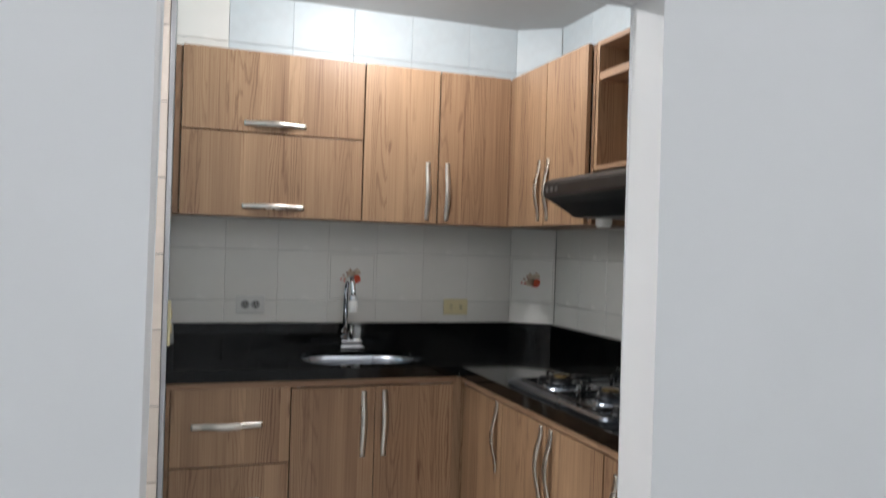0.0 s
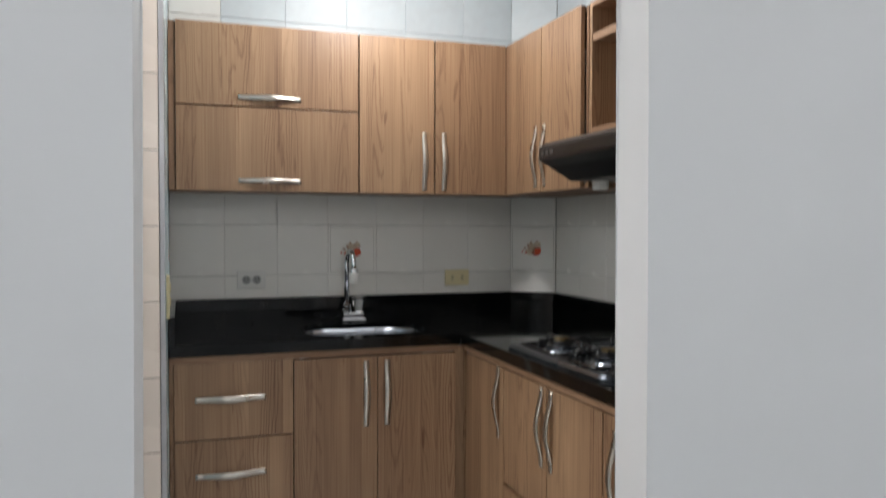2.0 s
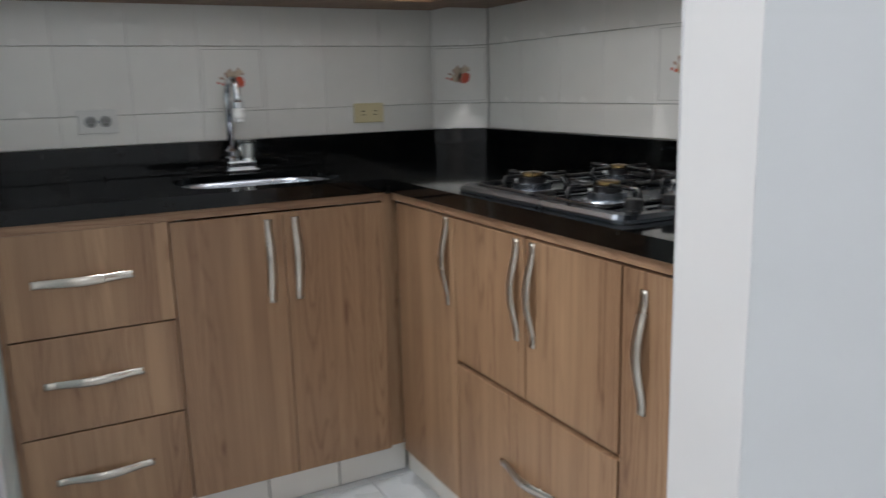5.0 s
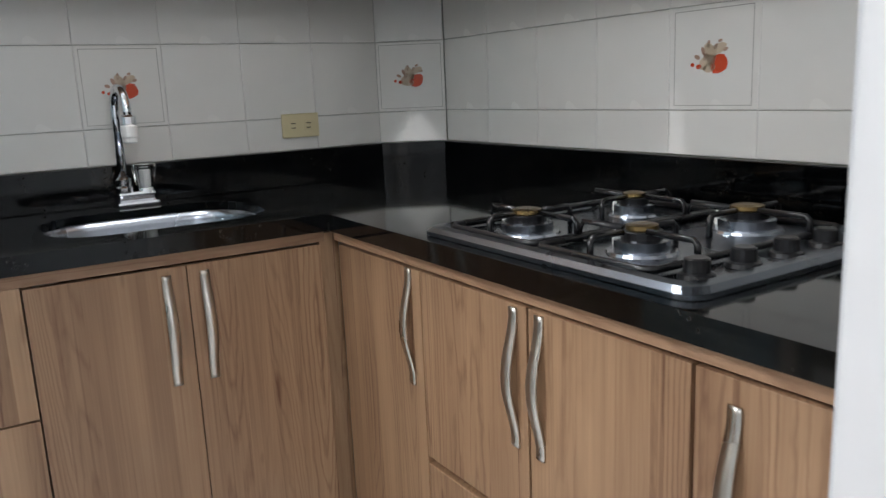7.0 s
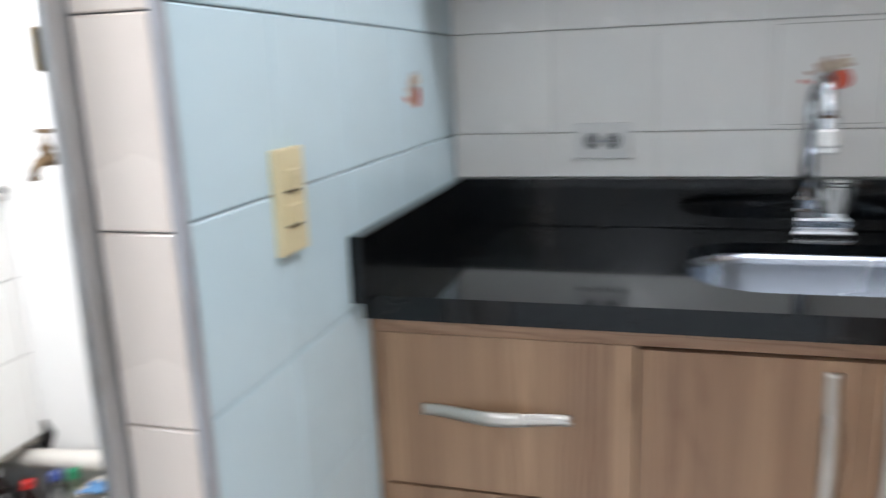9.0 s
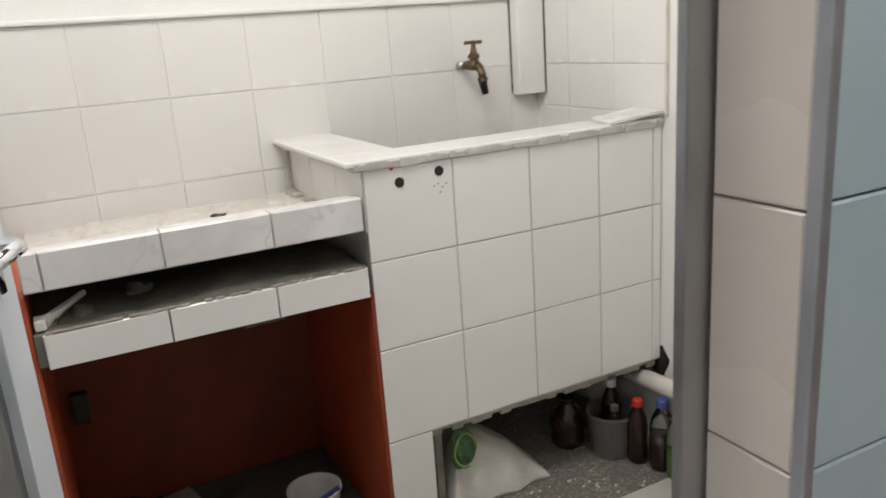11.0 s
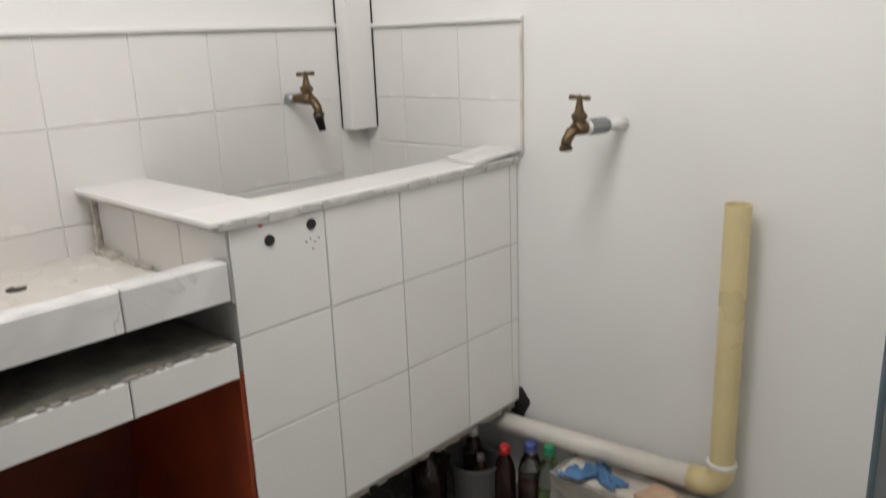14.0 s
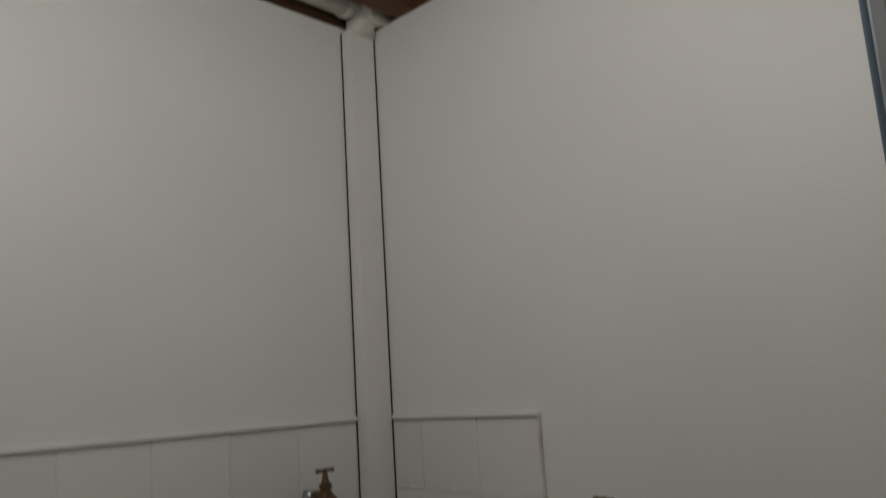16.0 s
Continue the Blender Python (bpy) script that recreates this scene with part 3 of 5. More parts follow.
for k in range(n):
    a, b = 0.075 + (dl - 0.15) * k / n, 0.075 + (dl - 0.15) * (k + 1) / n
    for z0, z1 in ((PFLOOR + 0.12, 1.02), (1.10, 1.92)):
        vs = [(a, 0.002), ((a + b) / 2, 0.006), (b, 0.002), (b, -0.003), (a, -0.003)]
        q0 = [bm.verts.new((x, y, z0)) for x, y in vs]
        q1 = [bm.verts.new((x, y, z1)) for x, y in vs]
        for i in range(5):
            bm.faces.new((q0[i], q0[(i + 1) % 5], q1[(i + 1) % 5], q1[i]))
bmesh.ops.transform(bm, verts=bm.verts, matrix=Matrix.Translation((-1.54, -1.675, 0)) @ Matrix.Rotation(ang, 4, "Z"))
part("pane", bm, FLUTED, door, "grey translucent fluted pane")
bm = bmesh.new()
tube(bm, [(dl - 0.06, -0.018, 1.045), (dl - 0.06, -0.055, 1.045), (dl - 0.075, -0.062, 1.045), (dl - 0.17, -0.062, 1.045)], 0.010, 10)
box(bm, dl - 0.078, dl - 0.042, -0.024, -0.018, 0.98, 1.11, 0.002)
bmesh.ops.transform(bm, verts=bm.verts, matrix=Matrix.Translation((-1.54, -1.675, 0)) @ Matrix.Rotation(ang, 4, "Z"))
part("lever_handle", bm, CHROME, door, "chrome lever handle", smooth=True)


in_patio[0] = False
# ---- kitchen: worktop, hob, sink ----
TOP, RAIL = 0.907, 0.871
counter = thing("worktop", (-0.9, -0.3, RAIL), "polished black granite L-shaped worktop with upstand", "worktop")
outline = [(XL, -0.002), (XL, -0.548), (-0.430, -0.548), (-0.430, YF1 + 0.002), (XR, YF1 + 0.002), (XR, -0.112), (0.0, -0.002)]
SX0, SX1, SY0, SY1 = -0.945, -0.500, -0.455, -0.135
bowl_rim = rounded(SX0, SX1, SY0, SY1, 0.11, 7)
THIN = TOP - 0.018
part("slab", plate(outline, bowl_rim, THIN, TOP), GRANITE, counter)
part("front_edge", block(XL, -0.430, -0.547, -0.515, RAIL, THIN + 0.001), GRANITE, counter)
part("front_edge", block(-0.429, -0.397, YF1 + 0.003, -0.5475, RAIL, THIN + 0.001), GRANITE, counter)
part("upstand", block(XL + 0.021, -0.006, -0.021, -0.001, TOP, 1.003, 0.002), GRANITE, counter)
part("upstand", block(XL + 0.001, XL + 0.021, -0.593, -0.001, TOP, 1.003, 0.002), GRANITE, counter)
part("upstand", block(XR - 0.021, XR - 0.001, YF1 + 0.003, -0.13, TOP, 1.003, 0.002), GRANITE, counter)
bm = bmesh.new()
q = [(-0.008, -0.022), (XR - 0.020, -0.129), (XR - 0.001, -0.113), (0.004, -0.003)]
lo = [bm.verts.new((x, y, TOP)) for x, y in q]
hi = [bm.verts.new((x, y, 1.003)) for x, y in q]
for i in range(4):
    bm.faces.new((lo[i], lo[(i + 1) % 4], hi[(i + 1) % 4], hi[i]))
bm.faces.new(hi)
part("upstand", bm, GRANITE, counter)

sink = thing("kitchen_sink", (-0.72, -0.32, TOP - 0.16), "brushed stainless steel undermounted oval sink bowl", "sink")
bm = bmesh.new()
loops = []
for grow, z in ((0.012, THIN - 0.001), (-0.002, THIN - 0.002), (-0.005, THIN - 0.02), (-0.014, THIN - 0.13), (-0.05, THIN - 0.157), (-0.13, THIN - 0.163)):
    r = max(0.02, 0.11 + grow * 0.6)
    loops.append([bm.verts.new((x, y, z)) for x, y in rounded(SX0 - grow, SX1 + grow, SY0 - grow, SY1 + grow, r, 7)])
for a, b in zip(loops, loops[1:]):
    for i in range(len(a)):
        j = (i + 1) % len(a)
        bm.faces.new((a[i], a[j], b[j], b[i]))
bm.faces.new(loops[-1])
part("bowl", bm, STEEL, sink, smooth=True)
part("drain", lathe(bmesh.new(), [(0.04, THIN - 0.1625), (0.038, THIN - 0.160), (0.02, THIN - 0.161)], 20, (-0.72, -0.315, 0)), CHROME, sink)

tap = thing("kitchen_tap", (-0.70, -0.10, TOP), "chrome gooseneck kitchen tap with a clear acrylic knob", "tap")
bm = block(-0.757, -0.660, -0.084, -0.030, TOP, TOP + 0.012, 0.005)
box(bm, -0.752, -0.666, -0.076, -0.038, TOP + 0.010, TOP + 0.036, 0.007)
lathe(bm, [(0.021, TOP + 0.034), (0.021, TOP + 0.046), (0.017, TOP + 0.050), (0.018, TOP + 0.066), (0.013, TOP + 0.072)], 18, (-0.735, -0.057, 0))
lathe(bm, [(0.021, TOP + 0.030), (0.019, TOP + 0.042)], 18, (-0.686, -0.057, 0))
part("deck_plate", bm, CHROME, tap, smooth=False)
arc = [(-0.735, -0.057, TOP + 0.07), (-0.735, -0.057, 1.13)]
for k in range(1, 11):
    a = math.pi * k / 10 * 0.96
    arc.append((-0.735 + 0.007 * (1 - math.cos(a)), -0.057 - 0.034 * (1 - math.cos(a)), 1.13 + 0.056 * math.sin(a)))
arc.append((arc[-1][0], arc[-1][1] - 0.001, 1.112))
part("spout", tube(bmesh.new(), arc, 0.0105, 14), CHROME, tap, smooth=True)
ax, ay = arc[-1][0], arc[-1][1]
part("aerator", lathe(bmesh.new(), [(0.012, 1.126), (0.018, 1.121), (0.018, 1.104), (0.0165, 1.102)], 18, (ax, ay, 0)), CHROME, tap, "chrome collar")
part("filter", lathe(bmesh.new(), [(0.0165, 1.103), (0.019, 1.099), (0.019, 1.076), (0.017, 1.072), (0.017, 1.064), (0.012, 1.060)], 18, (ax, ay, 0)), WHITE_PLASTIC, tap, "white plastic filter end")
bm = bmesh.new()
lathe(bm, [(0.014, TOP + 0.043), (0.022, TOP + 0.050), (0.025, TOP + 0.062), (0.029, TOP + 0.092), (0.026, TOP + 0.098), (0.012, TOP + 0.099)], 8, (-0.686, -0.057, 0))
part("knob", bm, ACRYLIC, tap, "faceted clear acrylic knob")
part("knob_stem", lathe(bmesh.new(), [(0.010, TOP + 0.042), (0.011, TOP + 0.085), (0.006, TOP + 0.088)], 10, (-0.686, -0.057, 0)), WHITE_PLASTIC, tap, "white stem inside the knob")

HX0, HX1, HY0, HY1 = -0.405, 0.075, -1.478, -0.885
hob = thing("gas_hob", (-0.17, -1.18, TOP), "stainless steel four-burner gas hob with black pan supports", "hob")
bm = bmesh.new()
prev = None
for grow, z in ((0.0, TOP + 0.001), (0.0, TOP + 0.008), (-0.008, TOP + 0.015), (-0.022, TOP + 0.017), (-0.034, TOP + 0.010), (-0.06, TOP + 0.009)):
    loop = [bm.verts.new((x, y, z)) for x, y in rounded(HX0 - grow, HX1 + grow, HY0 - grow, HY1 + grow, 0.03, 4)]
    if prev:
        for i in range(len(loop)):
            j = (i + 1) % len(loop)
            bm.faces.new((prev[i], prev[j], loop[j], loop[i]))
    prev = loop
bm.faces.new(prev)
part("top_plate", bm, HOB_STEEL, hob)
for bx, by, br in ((-0.295, -1.045, 0.040), (-0.27, -1.275, 0.036), (-0.045, -1.045, 0.032), (-0.035, -1.275, 0.040)):
    burner = part("burner", lathe(bmesh.new(), [(br + 0.016, TOP + 0.009), (br + 0.014, TOP + 0.013), (br + 0.004, TOP + 0.014), (br + 0.004, TOP + 0.028), (br - 0.004, TOP + 0.030)], 26, (bx, by, 0)), STEEL, hob, "bright steel burner cup")
    part("burner_ring", lathe(bmesh.new(), [(br * 0.84, TOP + 0.029), (br * 0.84, TOP + 0.040), (br * 0.80, TOP + 0.041)], 26, (bx, by, 0)), BLACK, burner, "black burner ring")
    part("burner_cap", lathe(bmesh.new(), [(br * 0.62, TOP + 0.041), (br * 0.66, TOP + 0.043), (br * 0.64, TOP + 0.049), (br * 0.40, TOP + 0.051)], 26, (bx, by, 0)), BRASS, burner, "worn brass burner cap")
    part("ignition_pin", lathe(bmesh.new(), [(0.004, TOP + 0.010), (0.004, TOP + 0.030), (0.002, TOP + 0.036)], 8, (bx - br * 0.2, by + br + 0.010, 0)), WHITE_PLASTIC, burner)
for gy0, gy1 in ((-1.155, -0.935), (-1.385, -1.165)):
    zt = TOP + 0.043
    ring = [(x, y, TOP + 0.017) for x, y in rounded(-0.375, 0.045, gy0, gy1, 0.02, 3)]
    grate = part("pan_support", tube(bmesh.new(), ring + [ring[0]], 0.0056, 8, False), BLACK_MATT, hob, "black wire pan support", smooth=True)
    for bx in (-0.285, -0.04):
        cy = (gy0 + gy1) / 2
        for sx, sy in ((1, 0), (-1, 0), (0, 1), (0, -1)):
            ex = bx + sx * (0.085 if sx else 0)
            ey = cy + sy * (gy1 - gy0) / 2
            part("finger", tube(bmesh.new(), [(ex, ey, TOP + 0.010), (ex, ey, zt - 0.006), (ex - sx * 0.006, ey - sy * 0.006, zt), (bx + sx * 0.024, cy + sy * 0.024, zt)], 0.0048, 8), BLACK_MATT, grate, smooth=True)
for kx in (-0.335, -0.245, -0.155, -0.065):
    knob = part("control_knob", lathe(bmesh.new(), [(0.024, TOP + 0.010), (0.022, TOP + 0.016), (0.017, TOP + 0.018), (0.016, TOP + 0.034), (0.013, TOP + 0.036)], 18, (kx, -1.425, 0)), BLACK, hob, "black knob on a steel ring")

# ---- kitchen: cabinets ----


def bow_handle(length):
    """Flat strap handle along x that bows out towards -y; its feet touch y = 0."""
    bm = bmesh.new()
    n = 26
    rows = []
    for i in range(n + 1):
        s = i / n
        u = (s - 0.5) * length
        q = min(1, max(0, min(s - 0.07, 0.93 - s) / 0.43))
        d = 0.0165 * (0.5 - 0.5 * math.cos(q * math.pi)) ** 0.8
        h = 0.0098 - 0.0010 * math.cos(2 * math.pi * s)
        rows.append([bm.verts.new((u, -d - 0.004 * k, w)) for k, w in ((0, -h), (1, -h), (1.15, 0), (1, h), (0, h))])
    for a, b in zip(rows, rows[1:]):
        for i in range(5):
            j = (i + 1) % 5
            bm.faces.new((a[i], a[j], b[j], b[i]))
    bm.faces.new(rows[0])
    bm.faces.new(rows[-1][::-1])
    return bm


def handle(parent, at, across=True, facing="south", length=0.222):
    bm = bow_handle(length)
    turn = Matrix.Identity(4)
    if not across:
        turn = Matrix.Rotation(radians(90), 4, "Y") @ turn
    if facing == "west":
        turn = Matrix.Rotation(radians(-90), 4, "Z") @ turn
    bmesh.ops.transform(bm, verts=bm.verts, matrix=Matrix.Translation(at) @ turn)
    return part("handle", bm, NICKEL, parent, "brushed nickel bow handle", smooth=True)


G = 0.0018
FY, FX = -0.53, -0.413      # front planes of the base units
# drawer unit
unit = thing("drawer_unit", (-1.2, -0.3, 0.1), "wood-print base cabinet with three drawers under the worktop", "cabinet", "base cabinets")
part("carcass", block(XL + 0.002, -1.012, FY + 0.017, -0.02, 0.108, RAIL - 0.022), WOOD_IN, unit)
part("side_panel", block(XL + 0.002, -1.386, FY + 0.004, FY + 0.016, 0.108, 0.845, 0.001), WOOD, unit)
for z0, z1 in ((0.112, 0.355), (0.359, 0.597), (0.601, 0.846)):
    d = part("drawer_front", block(-1.385 + G, -1.010 - G, FY, FY + 0.016, z0, z1, 0.0015), WOOD, unit)
    handle(d, (-1.21, FY, (z0 + z1) / 2 + 0.005))
part("top_rail", block(XL + 0.002, -0.432, FY + 0.002, FY + 0.03, 0.846, RAIL - 0.001, 0.001), WOOD_X, unit, "wooden rail under the worktop")
# sink unit
unit = thing("sink_cabinet", (-0.73, -0.3, 0.1), "wood-print base cabinet with two doors under the sink", "cabinet", "base cabinets")
bm = block(-1.008, -0.99, FY + 0.017, -0.02, 0.108, RAIL - 0.022)
box(bm, -0.99, -0.44, FY + 0.017, -0.02, 0.108, 0.126)
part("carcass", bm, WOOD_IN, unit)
for x0, x1, hx in ((-1.009, -0.727, -0.765), (-0.725, -0.443, -0.692)):
    d = part("door", block(x0 + 0.0006, x1 + 0.0004, FY, FY + 0.016, 0.108, 0.841, 0.0006), WOOD, unit)
    handle(d, (hx, FY, 0.715), across=False)
part("filler", block(-0.441, -0.395, FY + 0.014, FY + 0.03, 0.108, 0.862, 0.001), WOOD, unit, "narrow wooden corner filler")
# single door at the corner
unit = thing("corner_cabinet", (-0.15, -0.72, 0.1), "wood-print base cabinet with one door at the corner", "cabinet", "base cabinets")
part("carcass", block(FX + 0.017, 0.14, -0.884, -0.56, 0.108, 0.70), WOOD_IN, unit)
d = part("door", block(FX, FX + 0.016, -0.888 + G, -0.556, 0.108, 0.841, 0.0015), WOOD, unit)
handle(d, (FX, -0.850, 0.73), across=False, facing="west")
part("top_rail", block(FX + 0.002, FX + 0.03, YF1 + 0.004, -0.529, 0.846, RAIL - 0.001, 0.001), WOOD_Y, unit, "wooden rail under the worktop")
# hob unit
unit = thing("hob_cabinet", (-0.15, -1.19, 0.1), "wood-print base cabinet with doors and pan drawer below the hob", "cabinet", "base cabinets")
part("carcass", block(FX + 0.017, 0.14, -1.486, -0.888, 0.108, 0.70), WOOD_IN, unit)
for y0, y1, hy in ((-1.188, -0.888, -1.158), (-1.486, -1.190, -1.218)):
    d = part("door", block(FX, FX + 0.016, y0 + G, y1 - G, 0.489, 0.841, 0.0015), WOOD, unit)
    handle(d, (FX, hy, 0.725), across=False, facing="west")
d = part("drawer_front", block(FX, FX + 0.016, -1.486 + G, -0.888 - G, 0.108, 0.475, 0.0015), WOOD, unit)
handle(d, (FX, -1.205, 0.305), facing="west")
# end unit
unit = thing("end_cabinet", (-0.15, -1.6, 0.1), "narrow wood-print base cabinet with one door beside the opening", "cabinet", "base cabinets")
part("carcass", block(FX + 0.017, 0.14, YF1 + 0.004, -1.49, 0.108, 0.70), WOOD_IN, unit)
d = part("door", block(FX, FX + 0.016, YF1 + 0.004, -1.490, 0.108, 0.841, 0.0015), WOOD, unit)
handle(d, (FX, -1.545, 0.70), across=False, facing="west")

# plinths
plinth_1 = structure("baseboard_1", block(XL, -0.372, -0.47, -0.45, 0, 0.108), GROUT)
plinth_2 = structure("baseboard_2", block(-0.364, -0.345, YF1, -0.478, 0, 0.108), GROUT)

# wall units
UY, UX, UB, UT = -0.24, -0.127, 1.41, 2.002
unit = thing("flap_wall_cabinet", (-1.06, -0.1, UB), "wood-print wall cabinet with two lift-up flaps", "cabinet", "wall cabinets")
bm = block(XL + 0.002, -1.376, UY + 0.006, -0.001, UB, UT - 0.004, 0.001)
box(bm, -1.376, -0.727, UY + 0.018, -0.001, UB, UB + 0.015)
box(bm, -1.376, -0.727, UY + 0.018, -0.001, UT - 0.019, UT - 0.004)
box(bm, -0.745, -0.727, UY + 0.018, -0.001, UB + 0.015, UT - 0.019)
box(bm, -1.376, -0.745, UY + 0.017, UY + 0.03, 1.700, 1.72)
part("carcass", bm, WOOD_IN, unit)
for z0, z1, hz in ((UB, 1.7065, 1.447), (1.7125, UT, 1.744)):
    d = part("flap", block(-1.374, -0.728, UY, UY + 0.016, z0, z1, 0.0015), WOOD, unit)
    handle(d, (-1.052, UY, hz))
unit = thing("wall_cabinet", (-0.42, -0.1, UB), "wood-print wall cabinet with two tall doors", "cabinet", "wall cabinets")
bm = block(-0.724, UX + 0.018, UY + 0.018, -0.001, UB, UB + 0.015)
box(bm, -0.724, UX + 0.018, UY + 0.018, -0.001, UT - 0.019, UT - 0.004)
box(bm, -0.724, -0.708, UY + 0.018, -0.001, UB + 0.015, UT - 0.019)
part("carcass", bm, WOOD_IN, unit)
for x0, x1, hx in ((-0.724, -0.427, -0.469), (-0.425, -0.130, -0.389)):
    d = part("door", block(x0 + G, x1 - G, UY, UY + 0.016, UB, UT, 0.0015), WOOD, unit)
    handle(d, (hx, UY, 1.535), across=False)
unit = thing("wall_cabinet", (0.0, -0.55, UB), "wood-print wall cabinet with two doors beside the hood", "cabinet", "wall cabinets")
bm = block(UX + 0.018, XR - 0.002, -0.852, -0.118, UB, UB + 0.015)
box(bm, UX - 0.004, UX + 0.018, -0.2425, -0.222, UB, UT - 0.004)
box(bm, UX + 0.018, 0.0, -0.118, -0.003, UB, UB + 0.015)
box(bm, UX + 0.018, 0.0, -0.118, -0.003, UT - 0.019, UT - 0.004)
box(bm, UX + 0.018, XR - 0.002, -0.852, -0.118, UT - 0.019, UT - 0.004)
box(bm, UX + 0.018, XR - 0.002, -0.868, -0.852, UB + 0.0, UT - 0.004)
part("carcass", bm, WOOD_IN, unit)
for y0, y1, hy in ((-0.553, -0.243, -0.512), (-0.848, -0.555, -0.583)):
    d = part("door", block(UX, UX + 0.016, y0 + G, y1 - G, UB, UT, 0.0015), WOOD, unit)
    handle(d, (UX, hy, 1.54), across=False, facing="west")
unit = thing("open_wall_cabinet", (0.0, -1.2, 1.58), "open wood-print wall cabinet with one shelf above the hood", "cabinet", "wall cabinets")
part("side_panel", block(UX + 0.018, XR - 0.002, -0.888, -0.872, 1.585, UT, 0.001), WOOD, unit)
part("side_panel", block(UX + 0.018, XR - 0.002, -1.50, -1.484, 1.585, UT, 0.001), WOOD, unit)
part("back_panel", block(XR - 0.014, XR - 0.002, -1.484, -0.888, 1.60, UT - 0.016), WOOD, unit)
part("top_panel", block(UX + 0.018, XR - 0.002, -1.484, -0.888, UT - 0.016, UT, 0.001), WOOD_Y, unit)
part("bottom_panel", block(UX + 0.018, XR - 0.002, -1.484, -0.888, 1.585, 1.60, 0.001), WOOD_Y, unit)
part("shelf", block(UX + 0.02, XR - 0.014, -1.484, -0.888, 1.876, 1.900, 0.001), WOOD_Y, unit)

hood = thing("cooker_hood", (-0.05, -1.2, 1.43), "black slim cooker hood under the open cabinet", "cooker hood")
bm = bmesh.new()
prof = [(XR - 0.002, 1.582), (-0.275, 1.545), (-0.295, 1.530), (-0.295, 1.490), (-0.245, 1.470), (-0.185, 1.428), (XR - 0.002, 1.428)]
a = [bm.verts.new((x, -0.885, z)) for x, z in prof]
b = [bm.verts.new((x, -1.485, z)) for x, z in prof]
for i in range(len(prof)):
    j = (i + 1) % len(prof)
    bm.faces.new((a[i], a[j], b[j], b[i]))
bm.faces.new(a)
bm.faces.new(b[::-1])
bmesh.ops.bevel(bm, geom=list(bm.edges), offset=0.004, segments=2, affect="EDGES")
part("body", bm, BLACK, hood)
bm = bmesh.new()
for k in range(3):
    box(bm, -0.2972, -0.2945, -0.925 - 0.03 * k, -0.907 - 0.03 * k, 1.503, 1.517, 0.001)
part("switches", bm, GREY_PLASTIC, hood)
bm = bmesh.new()
lathe(bm, [(0.022, 1.400), (0.026, 1.412), (0.026, 1.428)], 14, (-0.10, -0.93, 0))
part("lamp_holder", bm, WHITE_PLASTIC, hood)

# ---- kitchen: sockets, switch ----


def socket(at, w, h, mat, label, style, facing="south"):
    x, y, z = at
    ob = thing("wall_socket" if style != "switch" else "light_switch", at, label, "socket" if style != "switch" else "switch")
    turn = Matrix.Translation(at)
    if facing == "east":
        turn = turn @ Matrix.Rotation(radians(90), 4, "Z")

    def put(name, b, m):
        bmesh.ops.transform(b, verts=b.verts, matrix=turn)
        return part(name, b, m, ob)

    put("cover_plate", block(-w / 2, w / 2, -0.009, 0.0, -h / 2, h / 2, 0.003), mat)
    if style == "duplex":
        for s in (-0.02, 0.02):
            b = lathe(bmesh.new(), [(0.0165, -0.009), (0.0165, -0.0112), (0.014, -0.0118)], 18, (s, 0, 0), "y")
            put("outlet", b, OUTLET_GREY)
            b = bmesh.new()
            box(b, s - 0.0075, s - 0.0040, -0.0128, -0.0116, -0.002, 0.009)
            box(b, s + 0.0040, s + 0.0075, -0.0128, -0.0116, -0.002, 0.009)
            box(b, s - 0.003, s + 0.003, -0.0128, -0.0116, -0.0105, -0.005)
            put("slots", b, DARK)
        put("screw", lathe(bmesh.new(), [(0.003, -0.009), (0.003, -0.0105)], 10, (0, 0, 0), "y"), STEEL)
    elif style == "double":
        for s in (-0.022, 0.022):
            put("outlet", block(s - 0.013, s + 0.013, -0.0105, -0.009, -0.013, 0.013, 0.001), mat)
            b = bmesh.new()
            for zz in (-0.006, 0.006):
                box(b, s - 0.006, s + 0.006, -0.0118, -0.0104, zz - 0.0012, zz + 0.0012)
            put("slots", b, DARK)
    else:
        for s in (0.024, -0.016):
            b = block(-0.017, 0.017, -0.0122, -0.009, s - 0.011, s + 0.013, 0.0015)
            put("rocker", b, mat)
            put("gap", block(-0.017, 0.017, -0.0105, -0.0088, s - 0.0135, s - 0.0105), DARK)
    return ob


socket((-1.10, -0.0005, 1.076), 0.108, 0.070, WHITE_PLASTIC, "off-white duplex wall socket on cream tiles", "duplex")
socket((-0.251, -0.0005, 1.070), 0.107, 0.065, CREAM_PLASTIC, "yellowed double wall socket on cream tiles", "double")
socket((XL + 0.0005, -0.760, 1.082), 0.068, 0.122, CREAM_PLASTIC, "yellowed light switch with two rockers on blue tiles", "switch", "east")
hole = thing("conduit_hole", (-1.447, -0.961, 2.045), "dark round screw hole in the tiled wall end", "hole")
part("rim", lathe(bmesh.new(), [(0.017, -0.9595), (0.015, -0.963), (0.009, -0.962)], 14, (-1.447, 0, 2.045), "y"), DARK, hole)

# ---- patio: wash tank ----
in_patio[0] = True
TX, TY0 = -2.547, -0.803
tank = thing("wash_tank", (-2.8, -0.4, PFLOOR), "white tiled masonry wash tank raised on a pillar", "wash tank")
bm = block(TX - 0.10, TX - 0.003, TY0 + 0.006, -0.001, 0.375, 1.002)
front_wall = part("front_wall", bm, GROUT_PALE, tank)
